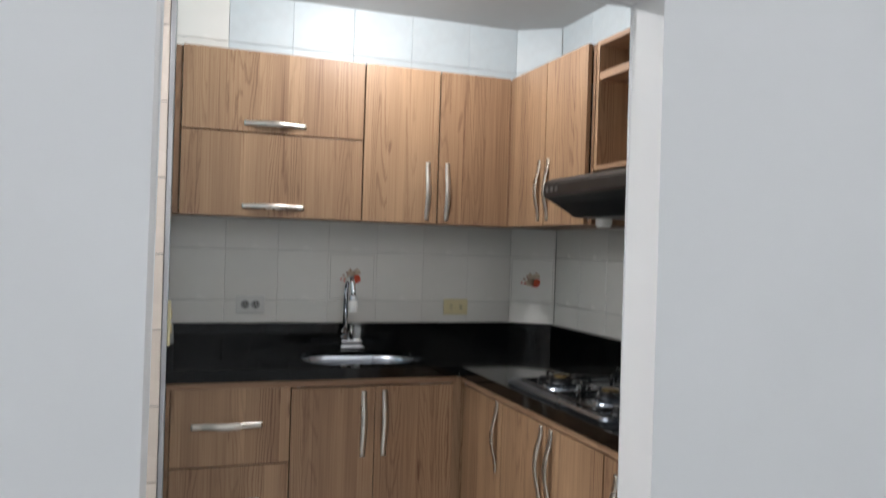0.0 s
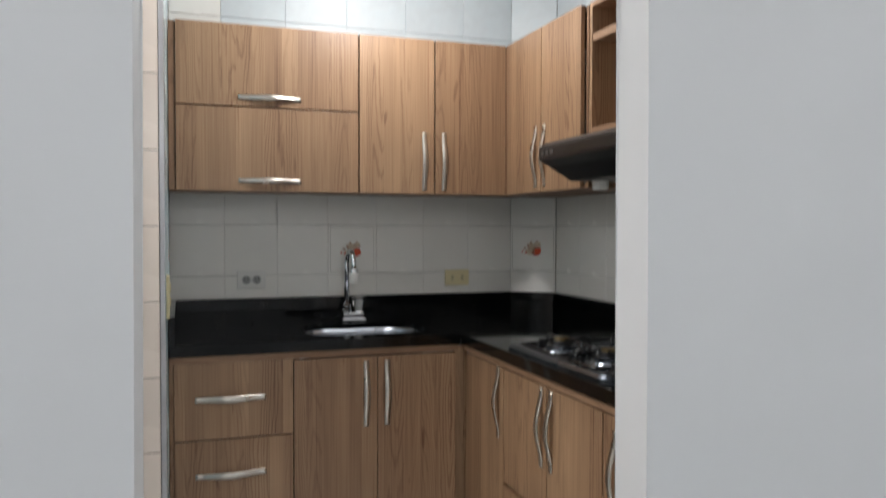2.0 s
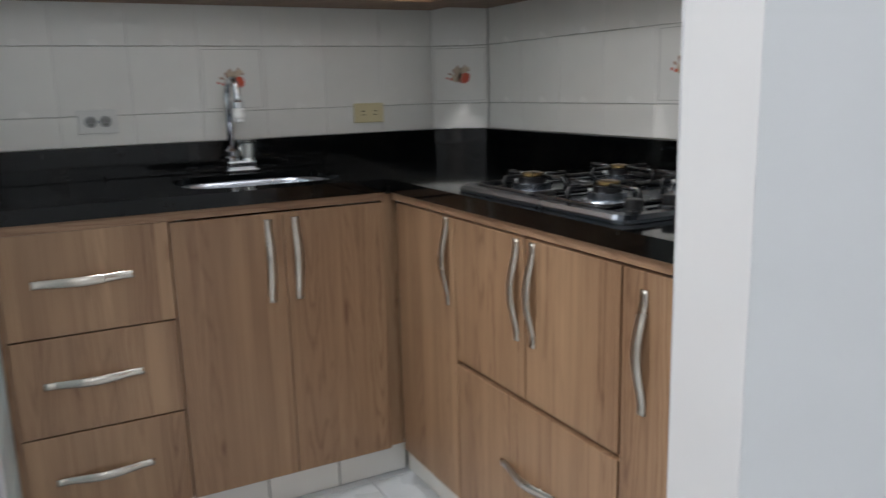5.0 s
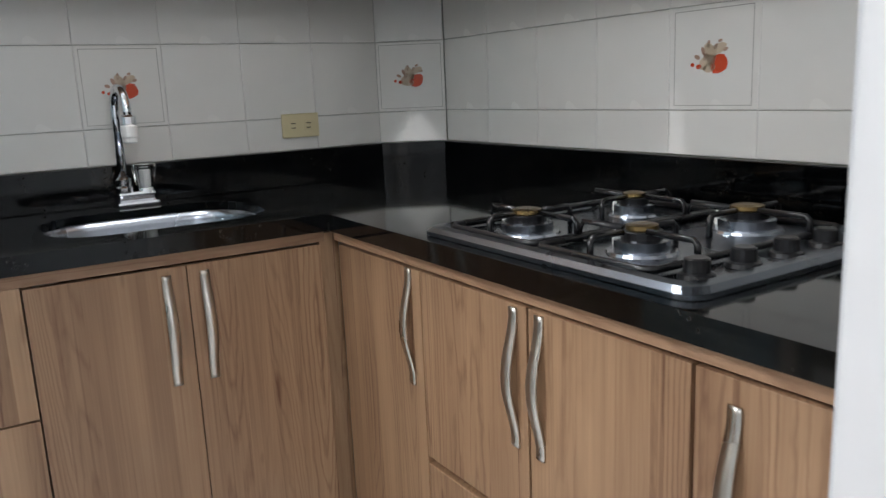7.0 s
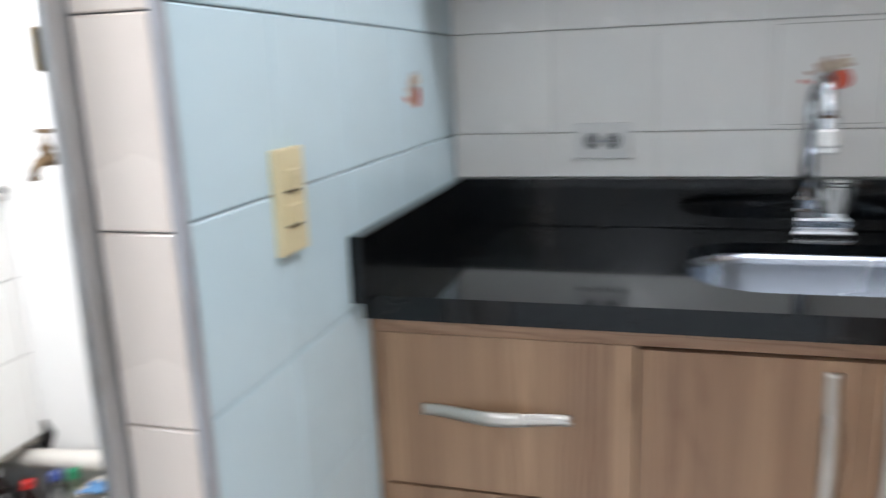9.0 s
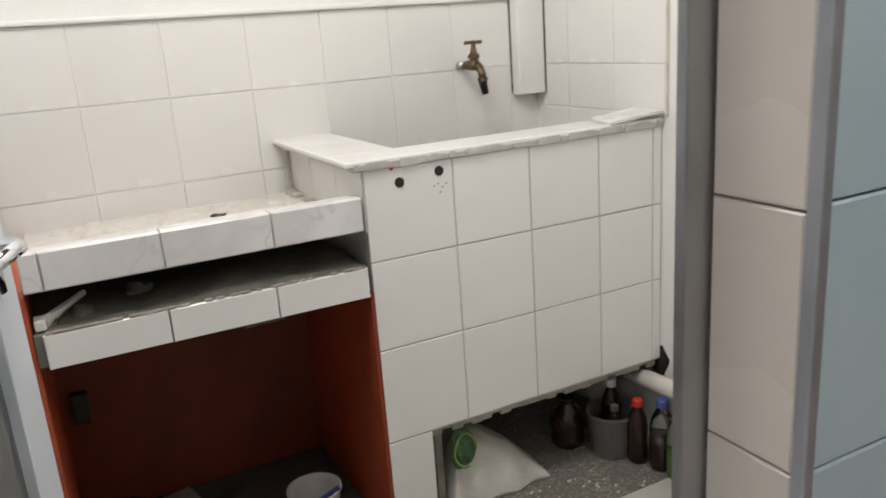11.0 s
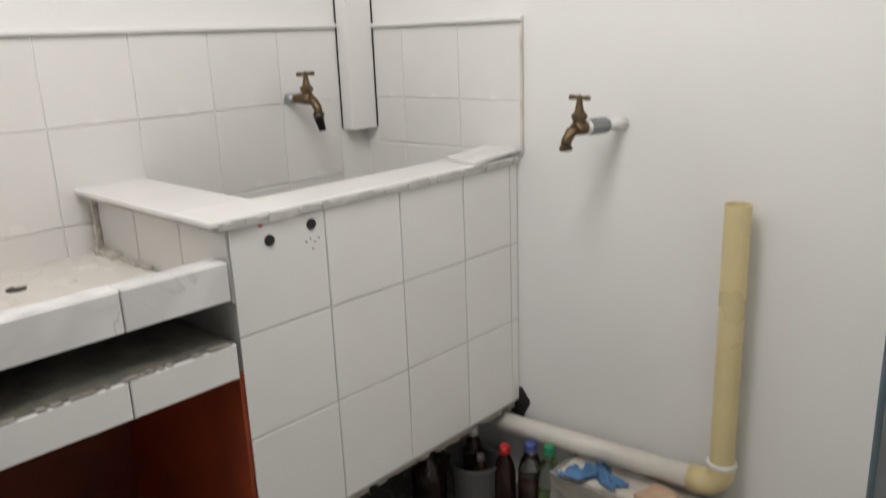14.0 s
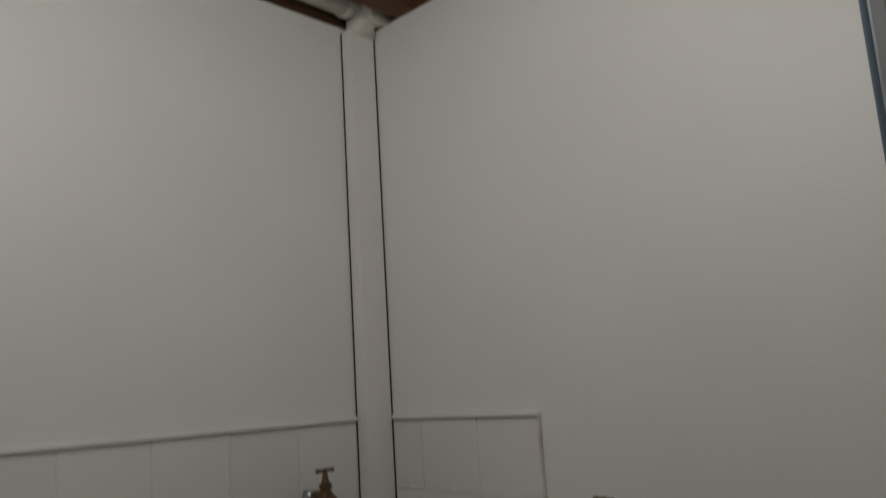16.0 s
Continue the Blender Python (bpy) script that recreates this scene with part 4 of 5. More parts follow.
side_wall = part("side_wall", block(PX + 0.001, TX - 0.10, TY0 + 0.006, TY0 + 0.12, 0.375, 1.002), GROUT_PALE, tank)
part("tank_floor", block(PX + 0.001, TX - 0.10, TY0 + 0.12, -0.001, 0.375, 0.50), CEMENT, tank)
bm = block(TX - 0.10, TX - 0.003, TY0 + 0.006, -0.690, PFLOOR, 0.375, 0.003)
pillar = part("pillar", bm, GROUT_PALE, tank)
part("orange_side", block(PX + 0.002, TX - 0.010, TY0 - 0.004, TY0 + 0.0055, PFLOOR, 0.735), ORANGE, tank, "burnt orange painted side")
rag = bmesh.new()
rng = random.Random(8)
for k in range(26):
    y = TY0 + 0.11 + k * 0.027
    if y < -0.03:
        box(rag, TX - 0.06, TX - 0.004, y, y + 0.03, 0.362 + rng.uniform(-0.006, 0.006), 0.377, 0.004)
part("broken_edge", rag, CEMENT, tank, "ragged mortar under the front tiles")
# coping
bm = block(TX - 0.115, TX + 0.006, -0.838, -0.001, 1.011, 1.022, 0.003)
part("coping", bm, WHITE_TILE, tank, "white tiled coping")
bm = block(PX + 0.001, TX - 0.1145, -0.838, TY0 + 0.125, 1.0105, 1.0215, 0.003)
part("coping", bm, WHITE_TILE, tank, "white tiled coping")
rng = random.Random(8)
bm = bmesh.new()
for k in range(70):
    y, w = rng.uniform(-0.83, -0.02), rng.uniform(0.004, 0.02)
    box(bm, TX + 0.0045, TX + 0.0062 + rng.uniform(0, 0.0022), y - w, y + w, 1.003 + rng.uniform(-0.003, 0.004), 1.012 + rng.uniform(0, 0.006), 0.0)
tagged(part("ragged_mortar", bm, GROUT_PALE, tank, "ragged mortar along the coping edge"), kind="stuff")
part("bedding", block(PX + 0.001, TX + 0.004, -0.825, TY0 + 0.115, 1.0, 1.012, 0.003), GROUT_PALE, tank)
part("bedding", block(TX - 0.105, TX + 0.004, TY0 + 0.115, -0.001, 1.0, 1.012, 0.003), GROUT_PALE, tank)
bm = bmesh.new()
vs = [bm.verts.new(p) for p in ((TX + 0.008, -0.17, 1.0225), (TX + 0.016, -0.012, 1.036), (TX - 0.085, -0.01, 1.038), (TX - 0.095, -0.15, 1.0255))]
vs2 = [bm.verts.new(v.co + Vector((0, 0, 0.006))) for v in vs]
for i in range(4):
    bm.faces.new((vs[i], vs[(i + 1) % 4], vs2[(i + 1) % 4], vs2[i]))
bm.faces.new(vs2)
bm.faces.new(vs[::-1])
loose = thing("loose_tile", (TX - 0.04, -0.08, 1.026), "loose broken white tile lying on the tank coping", "tile")
part("tile_piece", bm, MARBLE, loose)
for y, z in ((-0.722, 0.967), (-0.628, 0.978)):
    part("pipe_hole", lathe(bmesh.new(), [(0.0112, TX - 0.0035), (0.0104, TX + 0.0022), (0.0085, TX + 0.0024)], 18, (0, y, z), "x"), DARK, tank, "dark drilled pipe hole")
bm = bmesh.new()
for dy, dz in ((-0.02, 0), (0.0, -0.016), (0.022, 0.002), (-0.006, 0.004), (0.008, -0.004)):
    box(bm, TX - 0.002, TX + 0.0008, -0.628 + dy * 0.7 - 0.0016, -0.628 + dy * 0.7 + 0.0016, 0.947 + dz - 0.0012, 0.947 + dz + 0.0012)
part("chips", bm, DARK, tank, "small dark chips in the glaze")
part("paint_spot", lathe(bmesh.new(), [(0.006, TX + 0.0005), (0.004, TX + 0.002)], 10, (0, -0.738, 1.0), "x"), RED, tank)

# ---- patio: wash slab beside the tank ----
slab = thing("wash_slab", (-2.8, -1.13, 0.72), "cement wash slab edged with white marbled tiles", "wash slab")
SY = -1.445
part("tray", block(PX + 0.001, TX - 0.03, SY, TY0 - 0.005, 0.868, 0.880, 0.003), MORTAR_BED, slab, "dusty pale mortar bed")
lip = part("lip", block(TX - 0.045, TX - 0.007, SY, TY0 - 0.005, 0.876, 0.944, 0.003), MORTAR, slab)
bm = bmesh.new()
rng = random.Random(5)
for k in range(70):
    x, y, s = rng.uniform(PX + 0.02, TX - 0.05), rng.uniform(SY + 0.05, TY0 - 0.03), rng.uniform(0.006, 0.03)
    if rng.random() < 0.6:
        x = PX + 0.02 + abs(rng.gauss(0, 0.05))
    lathe(bm, [(s, 0.879), (s * 0.7, 0.879 + s * 0.25), (s * 0.2, 0.879 + s * 0.33)], 7, (x, y, 0))
tagged(part("mortar_crumbs", bm, MORTAR_BED, slab), kind="stuff")
bm = bmesh.new()
rng = random.Random(17)
for k in range(16):
    z = 0.884 + 0.0075 * k
    w = rng.uniform(0.006, 0.014)
    box(bm, PX + 0.005, PX + 0.008 + w, TY0 - 0.004 - w * 0.6, TY0 + 0.003, z, z + 0.009, 0.002)
for k in range(22):
    x = PX + 0.02 + 0.010 * k
    w = rng.uniform(0.004, 0.012) * (1.6 if k < 9 else 0.7)
    box(bm, x, x + 0.012, TY0 - 0.006 - w, TY0 + 0.002, 0.879, 0.882 + w * 0.6, 0.002)
part("mortar_seam", bm, MORTAR, slab, "yellowed rough mortar seam against the tank")
part("waste_hole", lathe(bmesh.new(), [(0.019, 0.879), (0.018, 0.8825), (0.013, 0.882)], 18, (-2.93, -1.03, 0)), DARK, slab)
shelf = part("lower_shelf", block(PX + 0.001, TX - 0.007, SY, TY0 - 0.005, 0.735, 0.798, 0.004), CEMENT_DARK, slab, "dirty cement shelf")
bm = bmesh.new()
bmesh.ops.create_grid(bm, x_segments=40, y_segments=48, size=0.5)
for v in bm.verts:
    edge = max(abs(v.co.x), abs(v.co.y)) * 2
    p = Vector((PX + 0.022 + (TX - 0.012 - PX - 0.022) * (v.co.x + 0.5), SY + 0.002 + (TY0 - 0.008 - SY) * (v.co.y + 0.5), 0))
    p.z = 0.8005 + 0.005 * noise.noise(p * 17) + 0.004 * abs(noise.noise(p * 55)) + 0.022 * max(0, noise.noise(p * 6 + Vector((2, 7, 1))) - 0.15) - 0.008 * (edge > 0.99)
    v.co = p
part("cement_skim", bm, CEMENT_DARK, slab, "lumpy dirty cement skim", smooth=True)
rng = random.Random(12)
bm = bmesh.new()
for k in range(60):
    y, w = rng.uniform(SY + 0.02, TY0 - 0.02), rng.uniform(0.002, 0.008)
    box(bm, TX - 0.016, TX - 0.0005, y - w, y + w, 0.7965, 0.7983 + rng.uniform(0, 0.0015), 0.0)
tagged(part("chipped_edge", bm, CEMENT, shelf, "crumbling mortar along the edge"), kind="stuff")
bm = bmesh.new()
rng = random.Random(33)
for k in range(14):
    y = -1.115 + 0.021 * k
    box(bm, TX - 0.060 - rng.uniform(0, 0.02), TX - 0.030, y, y + 0.0225, 0.722 - 0.006 * math.sin(k * 0.5) - rng.uniform(0, 0.004), 0.736, 0.003)
part("mortar_squeeze", bm, CEMENT_DARK, slab, "greenish mortar squeezed out under the shelf")
part("back_fill", block(PX + 0.001, PX + 0.02, SY, TY0 - 0.005, 0.798, 0.868), CEMENT_DARK, slab)
structure("wall_slab_support", block(PX + 0.001, TX - 0.012, SY - 0.03, SY - 0.0005, PFLOOR, 0.868, 0.003), ORANGE, "burnt orange painted masonry support of the wash slab")
# thin sheet over the same floor, painted dark for the recess shade
structure("floor_recess", block(PX + 0.012, TX - 0.015, SY + 0.0005, TY0 - 0.0055, PFLOOR - 0.02, PFLOOR + 0.004), RECESS_SHADE, "dark stained cement floor of the recess, shade in its colour")
structure("wall_recess_back", block(PX + 0.001, PX + 0.012, SY, TY0 - 0.005, PFLOOR, 0.734), SHADED_RED_PAINT, "red painted back of the recess, darkened by painted-in shade")

# clutter in the recess and on the shelf
spoon = thing("plastic_spatula", (-2.64, -1.40, 0.80), "dirty white plastic scraper on the cement shelf", "scraper")
bm = bmesh.new()
tube(bm, [(-2.58, -1.425, 0.812), (-2.63, -1.39, 0.818), (-2.68, -1.35, 0.826)], [0.012, 0.008, 0.006], 8)
box(bm, -2.60, -2.56, -1.44, -1.42, 0.802, 0.822, 0.004)
part("body", bm, WHITE_PLASTIC, spoon)
for at, s in (((-2.62, -1.36, 0.798), 0.02), ((-2.70, -1.25, 0.798), 0.026), ((-2.60, -1.42, 0.798), 0.018)):
    lump = thing("mortar_lump", at, "broken lump of mortar on the cement shelf", "rubble", "rubble on the shelf")
    bm = bmesh.new()
    bmesh.ops.create_icosphere(bm, subdivisions=2, radius=s)
    for v in bm.verts:
        v.co = Vector(at) + Vector((v.co.x * 1.3, v.co.y, max(0, v.co.z * 0.7 + s * 0.35))) * (1 + 0.35 * noise.noise(v.co * 60))
    part("lump", bm, CEMENT_DARK, lump)
bucket = thing("paint_bucket", (-2.74, -0.935, PFLOOR), "small dirty white paint bucket with a blue brush", "bucket")
part("pail", lathe(bmesh.new(), [(0.050, PFLOOR + 0.001), (0.053, PFLOOR + 0.006), (0.064, PFLOOR + 0.082), (0.068, PFLOOR + 0.084), (0.068, PFLOOR + 0.091), (0.063, PFLOOR + 0.091), (0.059, PFLOOR + 0.080), (0.050, PFLOOR + 0.012)], 30, (-2.74, -0.935, 0)), BUCKET_PAINT, bucket, smooth=False)
part("label_band", lathe(bmesh.new(), [(0.0562, PFLOOR + 0.016), (0.0632, PFLOOR + 0.066)], 30, (-2.74, -0.935, 0), caps=False), CEMENT_DARK, bucket, "dark printed band")
patch = block(-0.016, 0.016, -0.002, 0.002, -0.022, 0.022, 0.001)
bmesh.ops.transform(patch, verts=patch.verts, matrix=pose(-2.74 + 0.056, -0.935 - 0.022, PFLOOR + 0.042, -8, 0, 68))
part("label_patch", patch, WHITE_PLASTIC, bucket)
part("brush", tube(bmesh.new(), [(-2.72, -0.965, PFLOOR + 0.05), (-2.695, -0.885, PFLOOR + 0.098)], 0.007, 8), BLUE_CAP, bucket, "blue brush handle")
can = thing("black_can", (-2.78, -1.36, PFLOOR), "round black paint can in the recess", "can")
part("can", lathe(bmesh.new(), [(0.06, PFLOOR + 0.001), (0.065, PFLOOR + 0.01), (0.065, PFLOOR + 0.15), (0.06, PFLOOR + 0.16), (0.055, PFLOOR + 0.15)], 22, (-2.78, -1.36, 0)), BLACK, can)
box_thing = thing("junction_box", (PX + 0.03, -1.40, 0.42), "dark square box on the red wall", "box")
part("body", block(PX + 0.012, PX + 0.035, -1.425, -1.385, 0.39, 0.47, 0.004), BLACK, box_thing)
board = thing("floor_board", (-2.75, -1.20, PFLOOR), "dusty grey board lying in the recess", "board")
bm = block(-0.28, 0.28, -0.06, 0.06, 0.0, 0.02, 0.003)
bmesh.ops.transform(bm, verts=bm.verts, matrix=pose(-2.76, -1.19, PFLOOR + 0.001, 0, 0, 12))
part("plank", bm, CEMENT, board)

# ---- patio: under the tank ----
sack = thing("cement_sack", (-2.72, -0.46, PFLOOR), "dusty white woven sack slumped under the tank", "sack")
bm = bmesh.new()
bmesh.ops.create_grid(bm, x_segments=22, y_segments=22, size=0.5)
top = list(bm.verts)
for v in top:
    u, w = v.co.x, v.co.y
    edge = max(abs(u), abs(w)) * 2
    h = 0.215 * (1 - edge ** 3) * (1 - 0.85 * (w + 0.5)) + 0.012
    h += 0.012 * noise.noise(Vector((u * 5, w * 5, 2))) * (1 - edge ** 4)
    v.co = Vector((-2.70 - 0.26 * u + 0.02 * noise.noise(Vector((w * 4, 1, 0))), -0.495 + 0.30 * w * (1 - 0.12 * abs(u)), PFLOOR + max(0.002, h)))
ext = bmesh.ops.extrude_face_region(bm, geom=list(bm.faces))
for g in ext["geom"]:
    if isinstance(g, bmesh.types.BMVert):
        g.co.z = PFLOOR + 0.001
part("bag", bm, SACK, sack, smooth=True)
bm = block(-2.625, -2.60, -0.665, -0.645, PFLOOR, 0.36, 0.002)
strip = thing("wooden_strip", (-2.61, -0.655, PFLOOR), "thin dusty wooden strip standing beside the pillar", "batten")
part("strip", bm, CEMENT, strip)
net = thing("green_net_bag", (-2.60, -0.60, 0.20), "bunched green net bag resting against the sack", "net")
bm = bmesh.new()
bmesh.ops.create_icosphere(bm, subdivisions=4, radius=1)
for v in bm.verts:
    c = v.co
    fold = 0.16 * math.sin(9 * c.y + 4 * c.z) + 0.3 * noise.noise(c * 2.2)
    v.co = Vector((-2.588 + 0.020 * c.x * (1 + fold) + 0.004 * fold, -0.60 + 0.035 * c.y * (1 + 0.25 * noise.noise(c * 1.6)), 0.283 + 0.055 * c.z * (1 + 0.15 * noise.noise(c * 2))))
part("roll", bm, GREEN_CLOTH, net, smooth=True)
part("hem", tube(bmesh.new(), [(-2.568 + 0.003 * math.sin(3 * a), -0.60 + 0.029 * math.cos(a), 0.285 + 0.044 * math.sin(a)) for a in [0.45 * k for k in range(12)]], 0.0035, 6), GREEN_PET, net, "paler green hem", smooth=True)


def bottle(at, height, radius, body, cap, label, fill=1.0, liquid=None):
    x, y, z = at
    ob = thing("plastic_bottle", at, label, "bottle", "bottles under the tank")
    r, h = radius, height
    rings = [(r * 0.75, z + 0.001), (r, z + 0.012), (r, z + h * 0.22), (r * 0.94, z + h * 0.28), (r, z + h * 0.34), (r, z + h * 0.60), (r * 0.80, z + h * 0.74),
             (r * 0.42, z + h * 0.87), (r * 0.40, z + h * 0.92)]
    part("body", lathe(bmesh.new(), rings, 20, (x, y, 0)), body, ob, smooth=True)
    if liquid:
        inner = [(r * 0.70, z + 0.004), (r * 0.93, z + 0.014), (r * 0.93, z + h * 0.22), (r * 0.87, z + h * 0.28), (r * 0.93, z + h * 0.34), (r * 0.93, z + h * fill)]
        part("liquid", lathe(bmesh.new(), inner, 20, (x, y, 0)), liquid, ob, "liquid inside", smooth=True)
    part("cap", lathe(bmesh.new(), [(r * 0.46, z + h * 0.915), (r * 0.48, z + h * 0.925), (r * 0.48, z + h * 0.985), (r * 0.40, z + h)], 16, (x, y, 0)), cap, ob)
    part("neck_ring", lathe(bmesh.new(), [(r * 0.52, z + h * 0.895), (r * 0.52, z + h * 0.91)], 16, (x, y, 0)), cap, ob)
    return ob


bottle((-2.512, -0.112, PFLOOR), 0.182, 0.028, COLA, RED, "dark cola bottle with a red cap")
bottle((-2.452, -0.082, PFLOOR), 0.198, 0.033, CLEAR_PET, BLUE_CAP, "clear bottle half full of dark red liquid, blue cap", 0.52, WINE)
bottle((-2.393, -0.085, PFLOOR), 0.212, 0.028, PALE_PET, GREEN_CAP, "clear pale green bottle with a green cap", 0.40, GREEN_PET)
bottle((-2.685, -0.215, PFLOOR), 0.15, 0.046, COLA, BLACK, "round dark glass bottle without a label")
pot = thing("grey_pot", (-2.59, -0.135, PFLOOR), "grey plastic pot holding two bottles", "pot")
part("pot", lathe(bmesh.new(), [(0.052, PFLOOR + 0.001), (0.056, PFLOOR + 0.006), (0.066, PFLOOR + 0.118), (0.070, PFLOOR + 0.12), (0.068, PFLOOR + 0.128), (0.062, PFLOOR + 0.12), (0.05, PFLOOR + 0.012)], 24, (-2.59, -0.135, 0)), GREY_PLASTIC, pot)
bottle((-2.61, -0.12, PFLOOR + 0.014), 0.19, 0.028, COLA, WHITE_PLASTIC, "dark bottle with a pale cap standing in the pot")
bottle((-2.562, -0.148, PFLOOR + 0.014), 0.14, 0.022, COLA, GREY_PLASTIC, "small dark bottle standing in the pot")

rng = random.Random(21)
bm = bmesh.new()
for k in range(110):
    x, y, q = rng.uniform(-2.98, -2.42), rng.uniform(-0.66, -0.12), rng.uniform(0.0012, 0.004)
    if rng.random() < 0.45:
        x, y, q = rng.gauss(-2.47, 0.05), rng.gauss(-0.36, 0.10), rng.uniform(0.0015, 0.006)
    if x > -2.41:
        continue
    turn, n = rng.uniform(0, 6.28), rng.choice((4, 5, 6))
    ring = [(x + q * (0.6 + 0.6 * rng.random()) * math.cos(turn + 6.283 * i / n), y + q * (0.6 + 0.6 * rng.random()) * math.sin(turn + 6.283 * i / n)) for i in range(n)]
    lo = [bm.verts.new((u, w, PFLOOR + 0.0005)) for u, w in ring]
    hi = [bm.verts.new((u, w, PFLOOR + q * rng.uniform(0.25, 0.6))) for u, w in ring]
    for i in range(n):
        bm.faces.new((lo[i], lo[(i + 1) % n], hi[(i + 1) % n], hi[i]))
    bm.faces.new(hi)
    bm.faces.new(lo[::-1])
PATIO.append(new("plaster_crumbs", finish("plaster_crumbs", bm, MORTAR)))
tagged(PATIO[-1], "pale plaster crumbs scattered on the gritty floor", "debris", kind="stuff")
# curb of cement blocks along the wall
for x0, x1, h, label in ((-2.358, -1.985, 0.182, "long cement curb block against the white wall"), (-1.978, -1.795, 0.190, "broken cement curb block with a crumbled end")):
    curb = thing("cement_block", ((x0 + x1) / 2, -0.07, PFLOOR + 0.006), label, "cement block", "curb blocks")
    bm = bmesh.new()
    box(bm, x0, x1, -0.134, -0.008, PFLOOR + 0.006, PFLOOR + h, 0)
    bmesh.ops.subdivide_edges(bm, edges=list(bm.edges), cuts=15, use_grid_fill=True)
    for v in bm.verts:
        n = noise.noise(v.co * 18) * 0.008 + noise.noise(v.co * 60) * 0.004
        rim = max(0, 1 - abs(v.co.z - PFLOOR - h) / 0.02) * max(0, 1 - min(abs(v.co.x - x0), abs(v.co.x - x1), abs(v.co.y + 0.134)) / 0.02)
        v.co += Vector((n * 0.5, n if v.co.y < -0.02 else 0, n * 0.8 - 0.008 * rim * (0.5 + abs(noise.noise(v.co * 40))) if v.co.z > PFLOOR + 0.02 else 0))
        if x1 > -1.9 and v.co.x > x1 - 0.055 and v.co.z > PFLOOR + 0.08:
            q = (v.co.x - x1 + 0.055) / 0.055
            v.co.z -= 0.055 * q * (0.4 + 1.4 * abs(noise.noise(v.co * 45)))
            v.co.x -= 0.02 * q * abs(noise.noise(v.co * 33))
    part("block", bm, CEMENT, curb)
    bm = bmesh.new()
    bmesh.ops.create_grid(bm, x_segments=24, y_segments=12, size=0.5)
    w = x1 - x0 - (0.06 if x1 > -1.9 else 0.012)
    for v in bm.verts:
        edge = max(abs(v.co.x), abs(v.co.y)) * 2
        p = Vector((x0 + 0.006 + w * (v.co.x + 0.5), -0.072 + 0.112 * v.co.y, 0))
        p.x += 0.008 * noise.noise(p * 40) * (edge > 0.98)
        p.y += 0.012 * noise.noise(p * 34 + Vector((3, 1, 2))) * (edge > 0.9)
        p.z = PFLOOR + h + (0.004 + 0.006 * noise.noise(p * 26) + 0.003 * noise.noise(p * 80) if edge < 0.98 else -0.012)
        v.co = p
    part("mortar_top", bm, MORTAR, curb, "rough dusty mortar on top", smooth=True)
    rng = random.Random(int(abs(x0) * 100))
    for k in range(9):
        s = rng.uniform(0.002, 0.006)
        bm = bmesh.new()
        bmesh.ops.create_icosphere(bm, subdivisions=1, radius=s)
        at = Vector((rng.uniform(x0 + 0.03, x1 - 0.07), rng.uniform(-0.12, -0.08), PFLOOR + h + 0.005))
        for v in bm.verts:
            v.co = at + v.co * (1 + 0.4 * noise.noise(v.co * 300 + at))
        part("crumb", bm, MORTAR, curb)
    if x1 < -1.9:
        part("slot", block(-2.045, -2.012, -0.1405, -0.132, 0.216, 0.226, 0.002), DARK, curb, "small dark slot in the cement")
brick = thing("clay_brick_piece", (-2.085, -0.11, 0.306), "broken pale clay brick piece on the curb", "brick")
for ln, wd, z1, turn, dx, dy, mat in ((0.062, 0.075, 0.030, -14, 0.0, 0.0, BRICK), (0.022, 0.070, 0.022, -26, 0.043, 0.008, BRICK)):
    bm = block(-ln / 2, ln / 2, -wd / 2, wd / 2, 0, z1, 0.002)
    bmesh.ops.transform(bm, verts=bm.verts, matrix=pose(-2.092 + dx, -0.112 + dy, 0.305, 0, 0, turn))
    part("piece", bm, mat, brick)
cloth = thing("blue_rag", (-2.245, -0.10, 0.306), "crumpled blue rag lying on the curb", "rag")
bm = bmesh.new()
bmesh.ops.create_grid(bm, x_segments=40, y_segments=36, size=0.5)
for v in bm.verts:
    u, w = v.co.x, v.co.y
    a = math.atan2(w, u)
    r = math.hypot(u, w) * (1.0 + 0.5 * math.cos(3 * a + 0.6) + 0.35 * math.sin(5 * a))
    z = 0.006 + 0.045 * abs(noise.noise(Vector((u * 4.5, w * 6.5, 4)))) * (1 - min(1, r) * 0.7) + 0.02 * abs(noise.noise(Vector((u * 11, w * 13, 9)))) + 0.012 * max(0, 0.4 - r)
    v.co = Vector((-2.245 + 0.10 * r * math.cos(a), -0.098 + 0.058 * r * math.sin(a), 0.301 + z))
ext = bmesh.ops.extrude_face_region(bm, geom=list(bm.faces))
for g in ext["geom"]:
    if isinstance(g, bmesh.types.BMVert):
        g.co.z -= 0.003
part("cloth", bm, BLUE_CLOTH, cloth, smooth=True)

# ---- patio: pipes and taps ----
waste = thing("waste_pipe", (-2.0, -0.045, 0.33), "yellowed plastic waste pipe bent up the white wall", "pipe")
R = 0.0255
bm = tube(bmesh.new(), [(-2.78, -0.048, 0.308), (-2.038, -0.048, 0.366)], R, 20)
part("lower_pipe", bm, PVC_WHITE, waste, "dusty white plastic pipe", smooth=True)
bend = [(-2.045, -0.048, 0.3655)] + [(-2.026 + 0.046 * math.sin(radians(a)), -0.048, 0.413 - 0.046 * math.cos(radians(a))) for a in (10, 30, 50, 70, 90)] + [(-1.980, -0.048, 0.424)]
part("elbow", tube(bmesh.new(), bend, [R + 0.004] * len(bend), 20), PVC, waste, smooth=True)
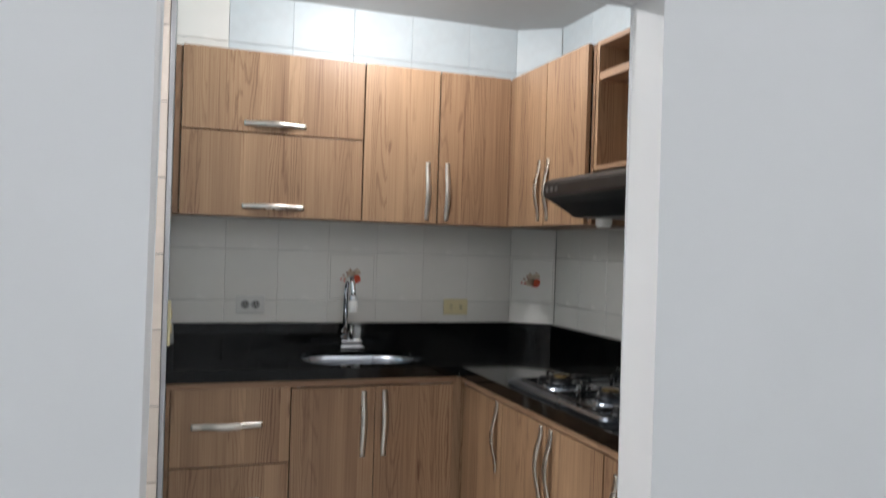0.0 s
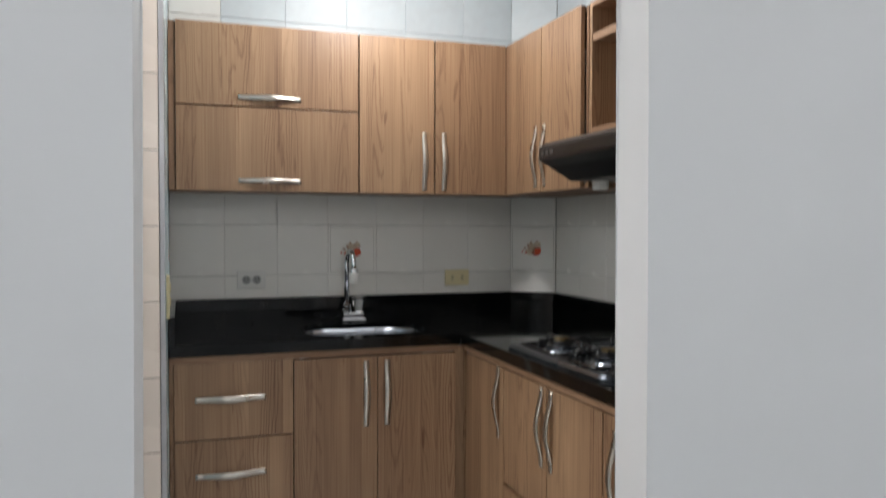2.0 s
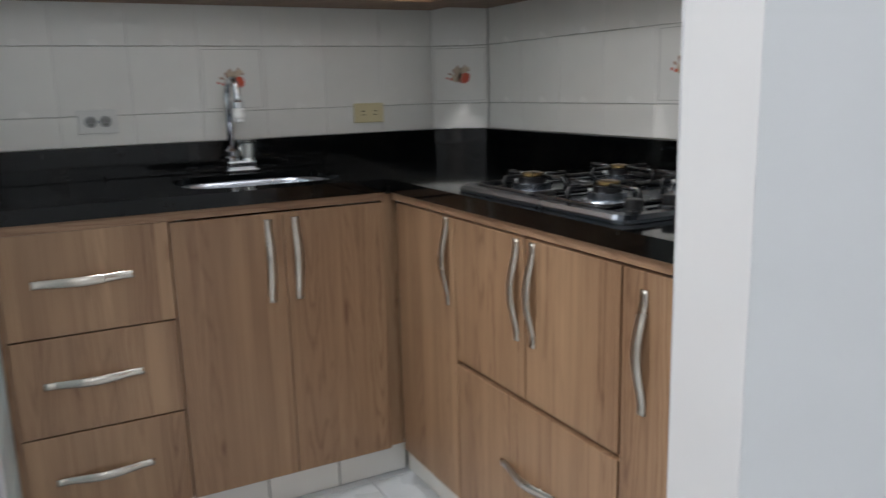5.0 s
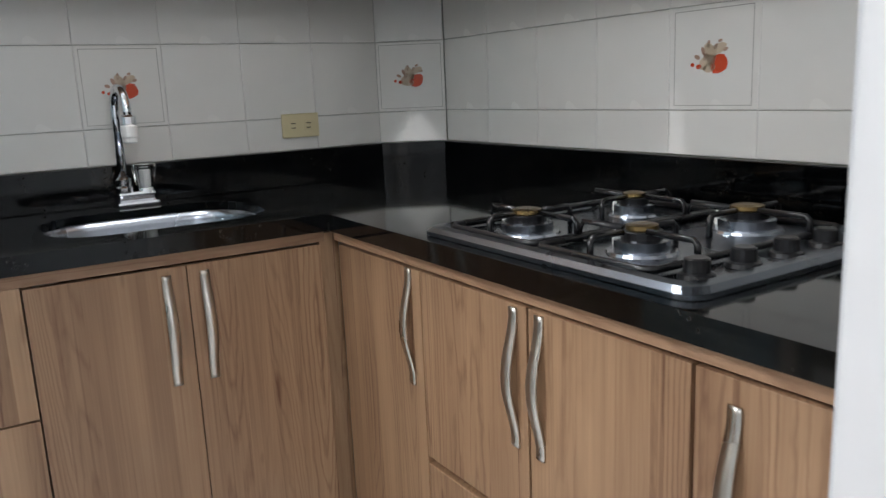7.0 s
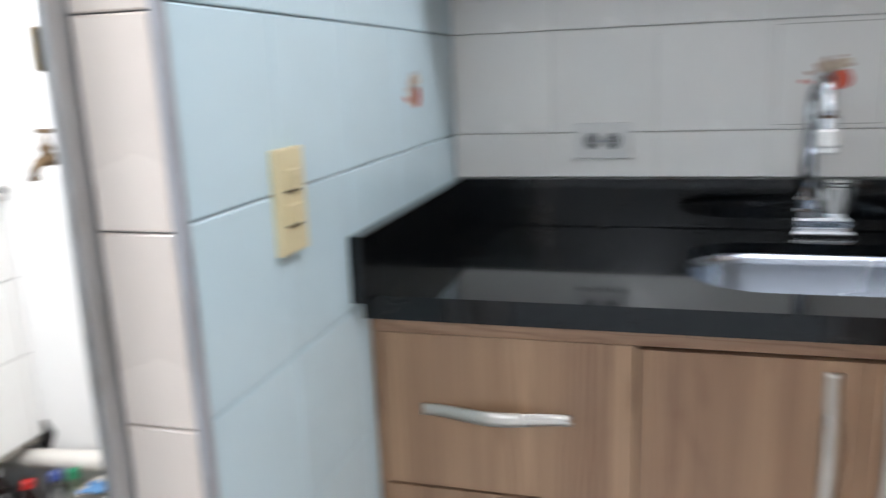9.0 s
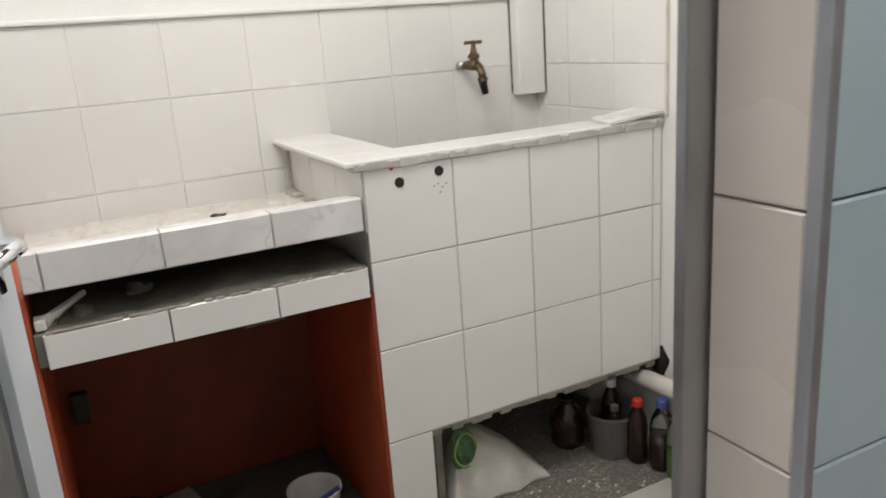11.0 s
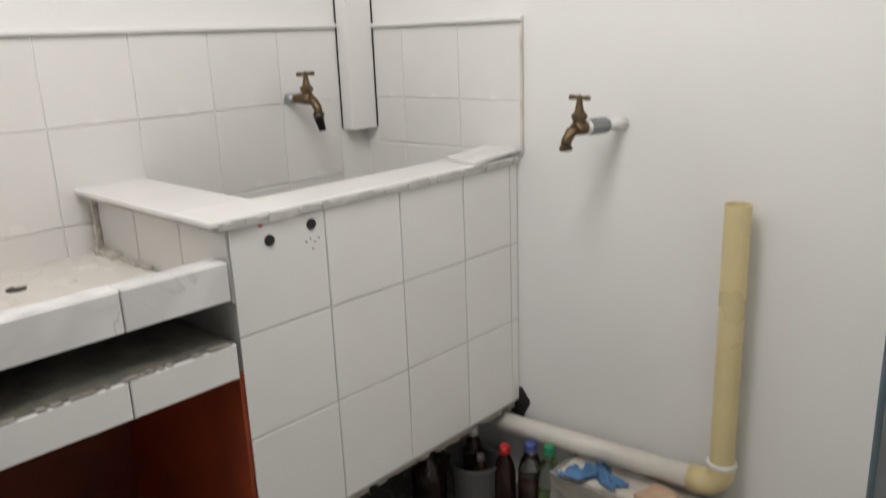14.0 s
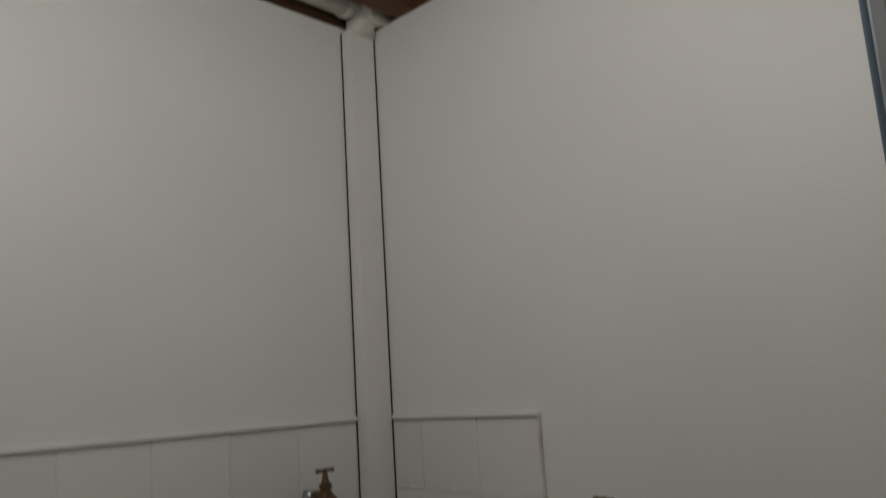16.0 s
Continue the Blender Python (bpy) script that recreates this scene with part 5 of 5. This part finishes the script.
part("collar", lathe(bmesh.new(), [(R + 0.002, 0.419), (R + 0.0055, 0.421), (R + 0.0055, 0.427), (R + 0.001, 0.429)], 22, (-1.980, -0.048, 0)), WHITE_PLASTIC, waste)
part("upright", lathe(bmesh.new(), [(R, 0.42), (R, 0.978), (R - 0.003, 0.978), (R - 0.003, 0.90)], 24, (-1.980, -0.048, 0), caps=False), PVC, waste, smooth=False)
gap = thing("pipe_gap", (-2.553, -0.004, 0.366), "dark broken hole in the wall under the tank", "hole")
bm = bmesh.new()
rim = [(-2.553 + 0.036 * math.cos(a) * (1 + 0.2 * math.sin(3 * a)), 0.366 + 0.044 * math.sin(a) * (1 + 0.2 * math.cos(5 * a))) for a in [2 * math.pi * k / 16 for k in range(16)]]
f0 = [bm.verts.new((x, -0.0035, z)) for x, z in rim]
f1 = [bm.verts.new((x, 0.001, z)) for x, z in rim]
for i in range(16):
    bm.faces.new((f0[i], f0[(i + 1) % 16], f1[(i + 1) % 16], f1[i]))
bm.faces.new(f0)
part("opening", bm, DARK, gap)


def bib_tap(at, out, label, hose=False):
    """A garden tap: stem out of the wall along out, T handle on top, bent nozzle."""
    p, o = Vector(at), Vector(out)
    side = Vector((-o.y, o.x, 0))
    ob = thing("garden_tap", at, label, "tap", "patio taps")
    L = 0.128 if not hose else 0.072
    body = p + o * L
    if not hose:
        part("wall_stub", tube(bmesh.new(), [p, p + o * 0.05], 0.0135, 14), WHITE_PLASTIC, ob, "white plastic stub", smooth=True)
        part("coupling", tube(bmesh.new(), [p + o * 0.05, p + o * 0.055, p + o * 0.10, p + o * 0.103], [0.014, 0.0175, 0.0175, 0.013], 8), GALVANISED, ob, "grey metal coupling")
        part("thread_tape", tube(bmesh.new(), [p + o * 0.100, p + o * 0.112], 0.0150, 12), BAND, ob)
    else:
        part("wall_stub", tube(bmesh.new(), [p, p + o * 0.025], 0.013, 14), ALU, ob, smooth=True)
    part("body", tube(bmesh.new(), [p + o * (L - 0.045), p + o * (L - 0.035), body - o * 0.01, body + o * 0.012], [0.010, 0.013, 0.015, 0.014], 12), BRASS_OLD, ob, smooth=True)
    nz = [body + o * 0.005, body + o * 0.022 + Vector((0, 0, -0.006)), body + o * 0.034 + Vector((0, 0, -0.022)), body + o * 0.036 + Vector((0, 0, -0.036))]
    part("nozzle", tube(bmesh.new(), nz, [0.013, 0.012, 0.011, 0.0105], 12), BRASS_OLD, ob, smooth=True)
    e = nz[-1]
    part("nozzle_ring", lathe(bmesh.new(), [(0.0105, e.z + 0.004), (0.0135, e.z + 0.002), (0.0135, e.z - 0.006), (0.010, e.z - 0.007)], 14, (e.x, e.y, 0)), BRASS_OLD, ob)
    part("bonnet", lathe(bmesh.new(), [(0.013, body.z + 0.008), (0.013, body.z + 0.018), (0.0165, body.z + 0.020), (0.0165, body.z + 0.028), (0.010, body.z + 0.034), (0.007, body.z + 0.048), (0.0055, body.z + 0.062)], 12, (body.x, body.y, 0)), BRASS_OLD, ob)
    t = body + Vector((0, 0, 0.062))
    part("tee_handle", tube(bmesh.new(), [t - side * 0.028, t - side * 0.022, t - side * 0.006, t, t + side * 0.006, t + side * 0.022, t + side * 0.028], [0.005, 0.0055, 0.004, 0.007, 0.004, 0.0055, 0.005], 10), BRASS_OLD, ob, smooth=True)
    if hose:
        part("hose_end", tube(bmesh.new(), [e + Vector((0, 0, 0.002)), e + Vector((0, 0, -0.012)), e + o * 0.010 + Vector((0, 0, -0.042))], [0.0155, 0.012, 0.009], 10), BLACK, ob, "black rubber hose end", smooth=True)
    return ob


bib_tap((-2.258, 0.0, 1.114), (-0.25, -0.968, 0), "tarnished brass tap on a long stub in the white wall")
bib_tap((PX + 0.006, -0.272, 1.166), (0.99, 0.12, 0), "tarnished brass tap with a black hose end over the tank", True)

down = thing("downpipe", (-3.05, -0.045, 1.06), "white square boxed downpipe in the patio corner", "downpipe")
part("casing", block(PX + 0.004, -3.040, -0.094, -0.004, 1.066, 2.475, 0.003), GUTTER, down)
# two thin dark strips stand in for shadow lines along the casing
part("shadow_strip", block(PX + 0.001, PX + 0.005, -0.0955, -0.0935, 1.07, 2.47), DARK, down, "dark strip painted as the shadow line beside the casing")
part("shadow_strip", block(-3.041, -3.0388, -0.005, -0.001, 1.07, 2.47), DARK, down, "dark strip painted as the shadow line beside the casing")
part("gutter_pipe", tube(bmesh.new(), [(-3.045, -1.0, 2.565), (-3.045, -0.11, 2.548)], 0.038, 18), PVC_WHITE, down, "dirty plastic gutter pipe", smooth=True)
part("elbow", tube(bmesh.new(), [(-3.045, -0.115, 2.548), (-3.045, -0.065, 2.545), (-3.048, -0.048, 2.52), (-3.05, -0.046, 2.46)], 0.043, 18), PVC_WHITE, down, "dirty plastic elbow", smooth=True)
part("collar", tube(bmesh.new(), [(-3.02, -0.03, 2.535), (-2.975, -0.025, 2.528)], 0.047, 18), PVC_WHITE, down, "dirty plastic collar")

# ---- tiles, last ----
ROWS = [1.092 + 0.1975 * k for k in range(-6, 7)]
zrows = [1.003, 1.092, 1.2895, 1.487]
cols = [XL + 0.2 * k for k in range(8)]
back = tiles(wall_north, CREAM, (0, 0.006, 0), (1, 0, 0), (0, 0, 1), cols, zrows, gap=0.0013, upright_gap=0.0003)
tiles(wall_north, CREAM, (0, 0.006, 0), (1, 0, 0), (0, 0, 1), [XL, -1.21], [1.89, 2.085, CEIL], gap=0.0016)
tiles(wall_north, BLUE_MARBLE, (0, 0.006, 0), (1, 0, 0), (0, 0, 1), [-1.21, -0.966, -0.722, -0.477, -0.222, 0.0], [1.89, 2.085, CEIL], gap=0.0013, upright_gap=0.0005)
cu = Vector((XR, -0.116, 0)).normalized()
corner = tiles(wall_corner, CREAM, (0.002, 0.005, 0), cu, (0, 0, 1), [0.0, 0.197], zrows, gap=0.0013)
tiles(wall_corner, BLUE_MARBLE, (0.002, 0.005, 0), cu, (0, 0, 1), [0.0, 0.197], [1.89, 2.085, CEIL], gap=0.0013, upright_gap=0.0005)
ycols = [0.115 + 0.2065 * k for k in range(8)] + [-YF1]
right = tiles(wall_east, CREAM, (XR + 0.006, 0, 0), (0, -1, 0), (0, 0, 1), ycols, zrows, gap=0.0013, upright_gap=0.0003)
tiles(wall_east, BLUE_MARBLE, (XR + 0.006, 0, 0), (0, -1, 0), (0, 0, 1), [0.115, 0.36, 0.605, 0.85, 1.095, 1.34, -YF1], [1.89, 2.085, CEIL], gap=0.0013, upright_gap=0.0005)
lz = [0.0] + [z for z in ROWS if 0.02 < z < CEIL - 0.02] + [CEIL]
left = tiles(wall_west, BLUE, (XL - 0.006, 0, 0), (0, 1, 0), (0, 0, 1), [-0.951, -0.765, -0.565, -0.365, -0.165, -0.001], lz, gap=0.0018, upright_gap=0.0005)
tiles(wall_west, PEACH, (0, -0.952, 0), (1, 0, 0), (0, 0, 1), [-1.495, -1.412], [z - 0.008 if 0.02 < z < CEIL - 0.02 else z for z in lz], gap=0.0019)


def motif(tile, s=1.0, border=True, seed=1):
    """Painted red flower with brown sprigs, a skin of glaze on its tile."""
    rng = random.Random(seed)
    z = 0.0063

    def blob(cx, cy, r, mat, squash=1.0, turn=0.0):
        b = bmesh.new()
        vs = []
        for k in range(12):
            a = 2 * math.pi * k / 12
            rr = r * (1 + rng.uniform(-0.08, 0.08))
            dx, dy = rr * math.cos(a), rr * math.sin(a) * squash
            vs.append((cx + dx * math.cos(turn) - dy * math.sin(turn), cy + dx * math.sin(turn) + dy * math.cos(turn)))
        lo = [b.verts.new((x * s, y * s, z - 0.0006)) for x, y in vs]
        hi = [b.verts.new((x * s, y * s, z + 0.0003)) for x, y in vs]
        for i in range(12):
            b.faces.new((lo[i], lo[(i + 1) % 12], hi[(i + 1) % 12], hi[i]))
        b.faces.new(hi)
        return part("painted_flower", b, mat, tile)

    blob(0.016, -0.012, 0.021, MOTIF_RED, 0.85, 0.5)
    for cx, cy, r, q, t in ((-0.03, -0.016, 0.006, 0.8, 0), (-0.045, -0.012, 0.004, 1, 0)):
        blob(cx, cy, r, MOTIF_RED, q, t)
    for cx, cy, r, q, t in ((-0.012, -0.008, 0.020, 0.6, 0.6), (-0.004, 0.008, 0.021, 0.55, 2.0), (0.016, 0.016, 0.018, 0.5, 0.4), (-0.006, -0.018, 0.015, 0.6, 0.1)):
        blob(cx, cy, r, MOTIF_PALE, q, t)
    for cx, cy, r, q, t in ((-0.020, 0.012, 0.009, 0.5, 2.0), (-0.008, 0.024, 0.008, 0.5, 1.5), (0.008, 0.020, 0.007, 0.5, 0.9), (-0.034, 0.002, 0.007, 0.6, 2.7), (0.030, 0.014, 0.006, 0.6, 0.3), (-0.014, 0.002, 0.008, 0.7, 1.0), (0.018, 0.030, 0.005, 0.6, 0.4)):
        blob(cx, cy, r, MOTIF_BROWN, q, t)
    if border:
        b = bmesh.new()
        for x0, x1, y0, y1 in ((-0.09, 0.09, 0.0885, 0.09), (-0.09, 0.09, -0.09, -0.0885), (-0.09, -0.0885, -0.09, 0.09), (0.0885, 0.09, -0.09, 0.09)):
            box(b, x0, x1, y0, y1, z - 0.0006, z + 0.0002)
        part("painted_border", b, LINE, tile)


motif(back[3, 1], seed=1)
motif(corner[0, 1], seed=2)
motif(right[4, 1], seed=3)
motif(left[3, 6], seed=4, border=False)

tiles(plinth_1, CREAM, (0, -0.47, 0), (1, 0, 0), (0, 0, 1), [XL, -1.205, -0.80, -0.59, -0.372], [0.0, 0.106], gap=0.004)
tiles(plinth_2, CREAM, (-0.364, 0, 0), (0, -1, 0), (0, 0, 1), [0.478, 0.88, 1.28, -YF1], [0.0, 0.106], gap=0.004)
tiles(floor, FLOOR_TILE, (0, 0, -0.006), (1, 0, 0), (0, 1, 0), steps_between(-3.2, 1.7, -3.2 + 0.334, 0.338), steps_between(-4.7, -0.46, -4.56, 0.338), gap=0.0026)

# patio wall tiles
WT = 1.339
wy = [-1.7, -1.483, -1.279, -1.075, -0.873, -0.676, -0.484, -0.289, -0.098]
wz = [0.862, 0.945, 1.152, WT]
tiles(wall_patio_west, WARM_TILE, (PX, 0, 0), (0, 1, 0), (0, 0, 1), wy, wz, depth=0.003, gap=0.003)
tiles(wall_patio_west, WARM_TILE, (PX, 0, 0), (0, 1, 0), (0, 0, 1), [-0.673, -0.484, -0.289, -0.001], [0.5, 0.66, 0.8605], depth=0.003, gap=0.003)
tiles(wall_patio_north, WARM_TILE, (0, 0, 0), (1, 0, 0), (0, 0, 1), [-3.036, -2.926, -2.726, -2.53], [1.029, 1.150, 1.335], depth=0.003, gap=0.003)
tiles(wall_patio_north, WARM_TILE, (0, 0, 0), (1, 0, 0), (0, 0, 1), [-3.08, -2.926, -2.726, TX - 0.103], [0.5, 0.65, 0.84, 1.027], depth=0.003, gap=0.003)
bm = block(PX, PX + 0.014, -1.7, -0.098, WT - 0.001, WT + 0.011, 0.004)
structure("trim_tile_top_1", bm, PATIO_PAINT, "white plaster lip above the tiles")
structure("trim_tile_top_2", block(-3.036, -2.522, -0.014, 0.0, WT - 0.004, WT + 0.008, 0.004), PATIO_PAINT, "white plaster lip above the tiles")
structure("trim_tile_side", block(-2.531, -2.525, -0.0085, 0.0, 1.03, WT - 0.004, 0.001), MORTAR, "yellowed adhesive edge beside the tiles")
# tank front, pillar, side and slab edges
tz = [0.378, 0.602, 0.804, 1.002]
tiles(front_wall, WHITE_TILE, (TX - 0.003, 0, 0), (0, 1, 0), (0, 0, 1), [TY0, -0.595, -0.397, -0.199, -0.030, -0.001], tz, depth=0.003, gap=0.0034)
tiles(pillar, WHITE_TILE, (TX - 0.003, 0, 0), (0, 1, 0), (0, 0, 1), [TY0, -0.692], [PFLOOR + 0.004, 0.170, 0.377], depth=0.003, gap=0.0034)
tiles(side_wall, WARM_TILE, (0, TY0 + 0.006, 0), (1, 0, 0), (0, 0, 1), [PX + 0.02, -2.90, -2.72, TX - 0.01], [0.866, 1.0], depth=0.005, gap=0.003)
tiles(lip, MARBLE, (TX - 0.007, 0, 0), (0, 1, 0), (0, 0, 1), [SY, -1.412, -1.208, -1.0, TY0 - 0.006], [0.876, 0.948], depth=0.007, gap=0.0028)
tiles(lip, MARBLE, (0, 0, 0.944), (1, 0, 0), (0, 1, 0), [TX - 0.047, TX - 0.008], [SY, -1.208, -1.0, TY0 - 0.006], depth=0.004, gap=0.002)
tiles(shelf, WHITE_TILE, (TX - 0.007, 0, 0), (0, 1, 0), (0, 0, 1), [SY + 0.014, -1.215, -1.007, TY0 - 0.006], [0.730, 0.798], depth=0.007, gap=0.0028)

for ob in PATIO:
    ob.matrix_basis = PATIO_SHIFT @ ob.matrix_basis
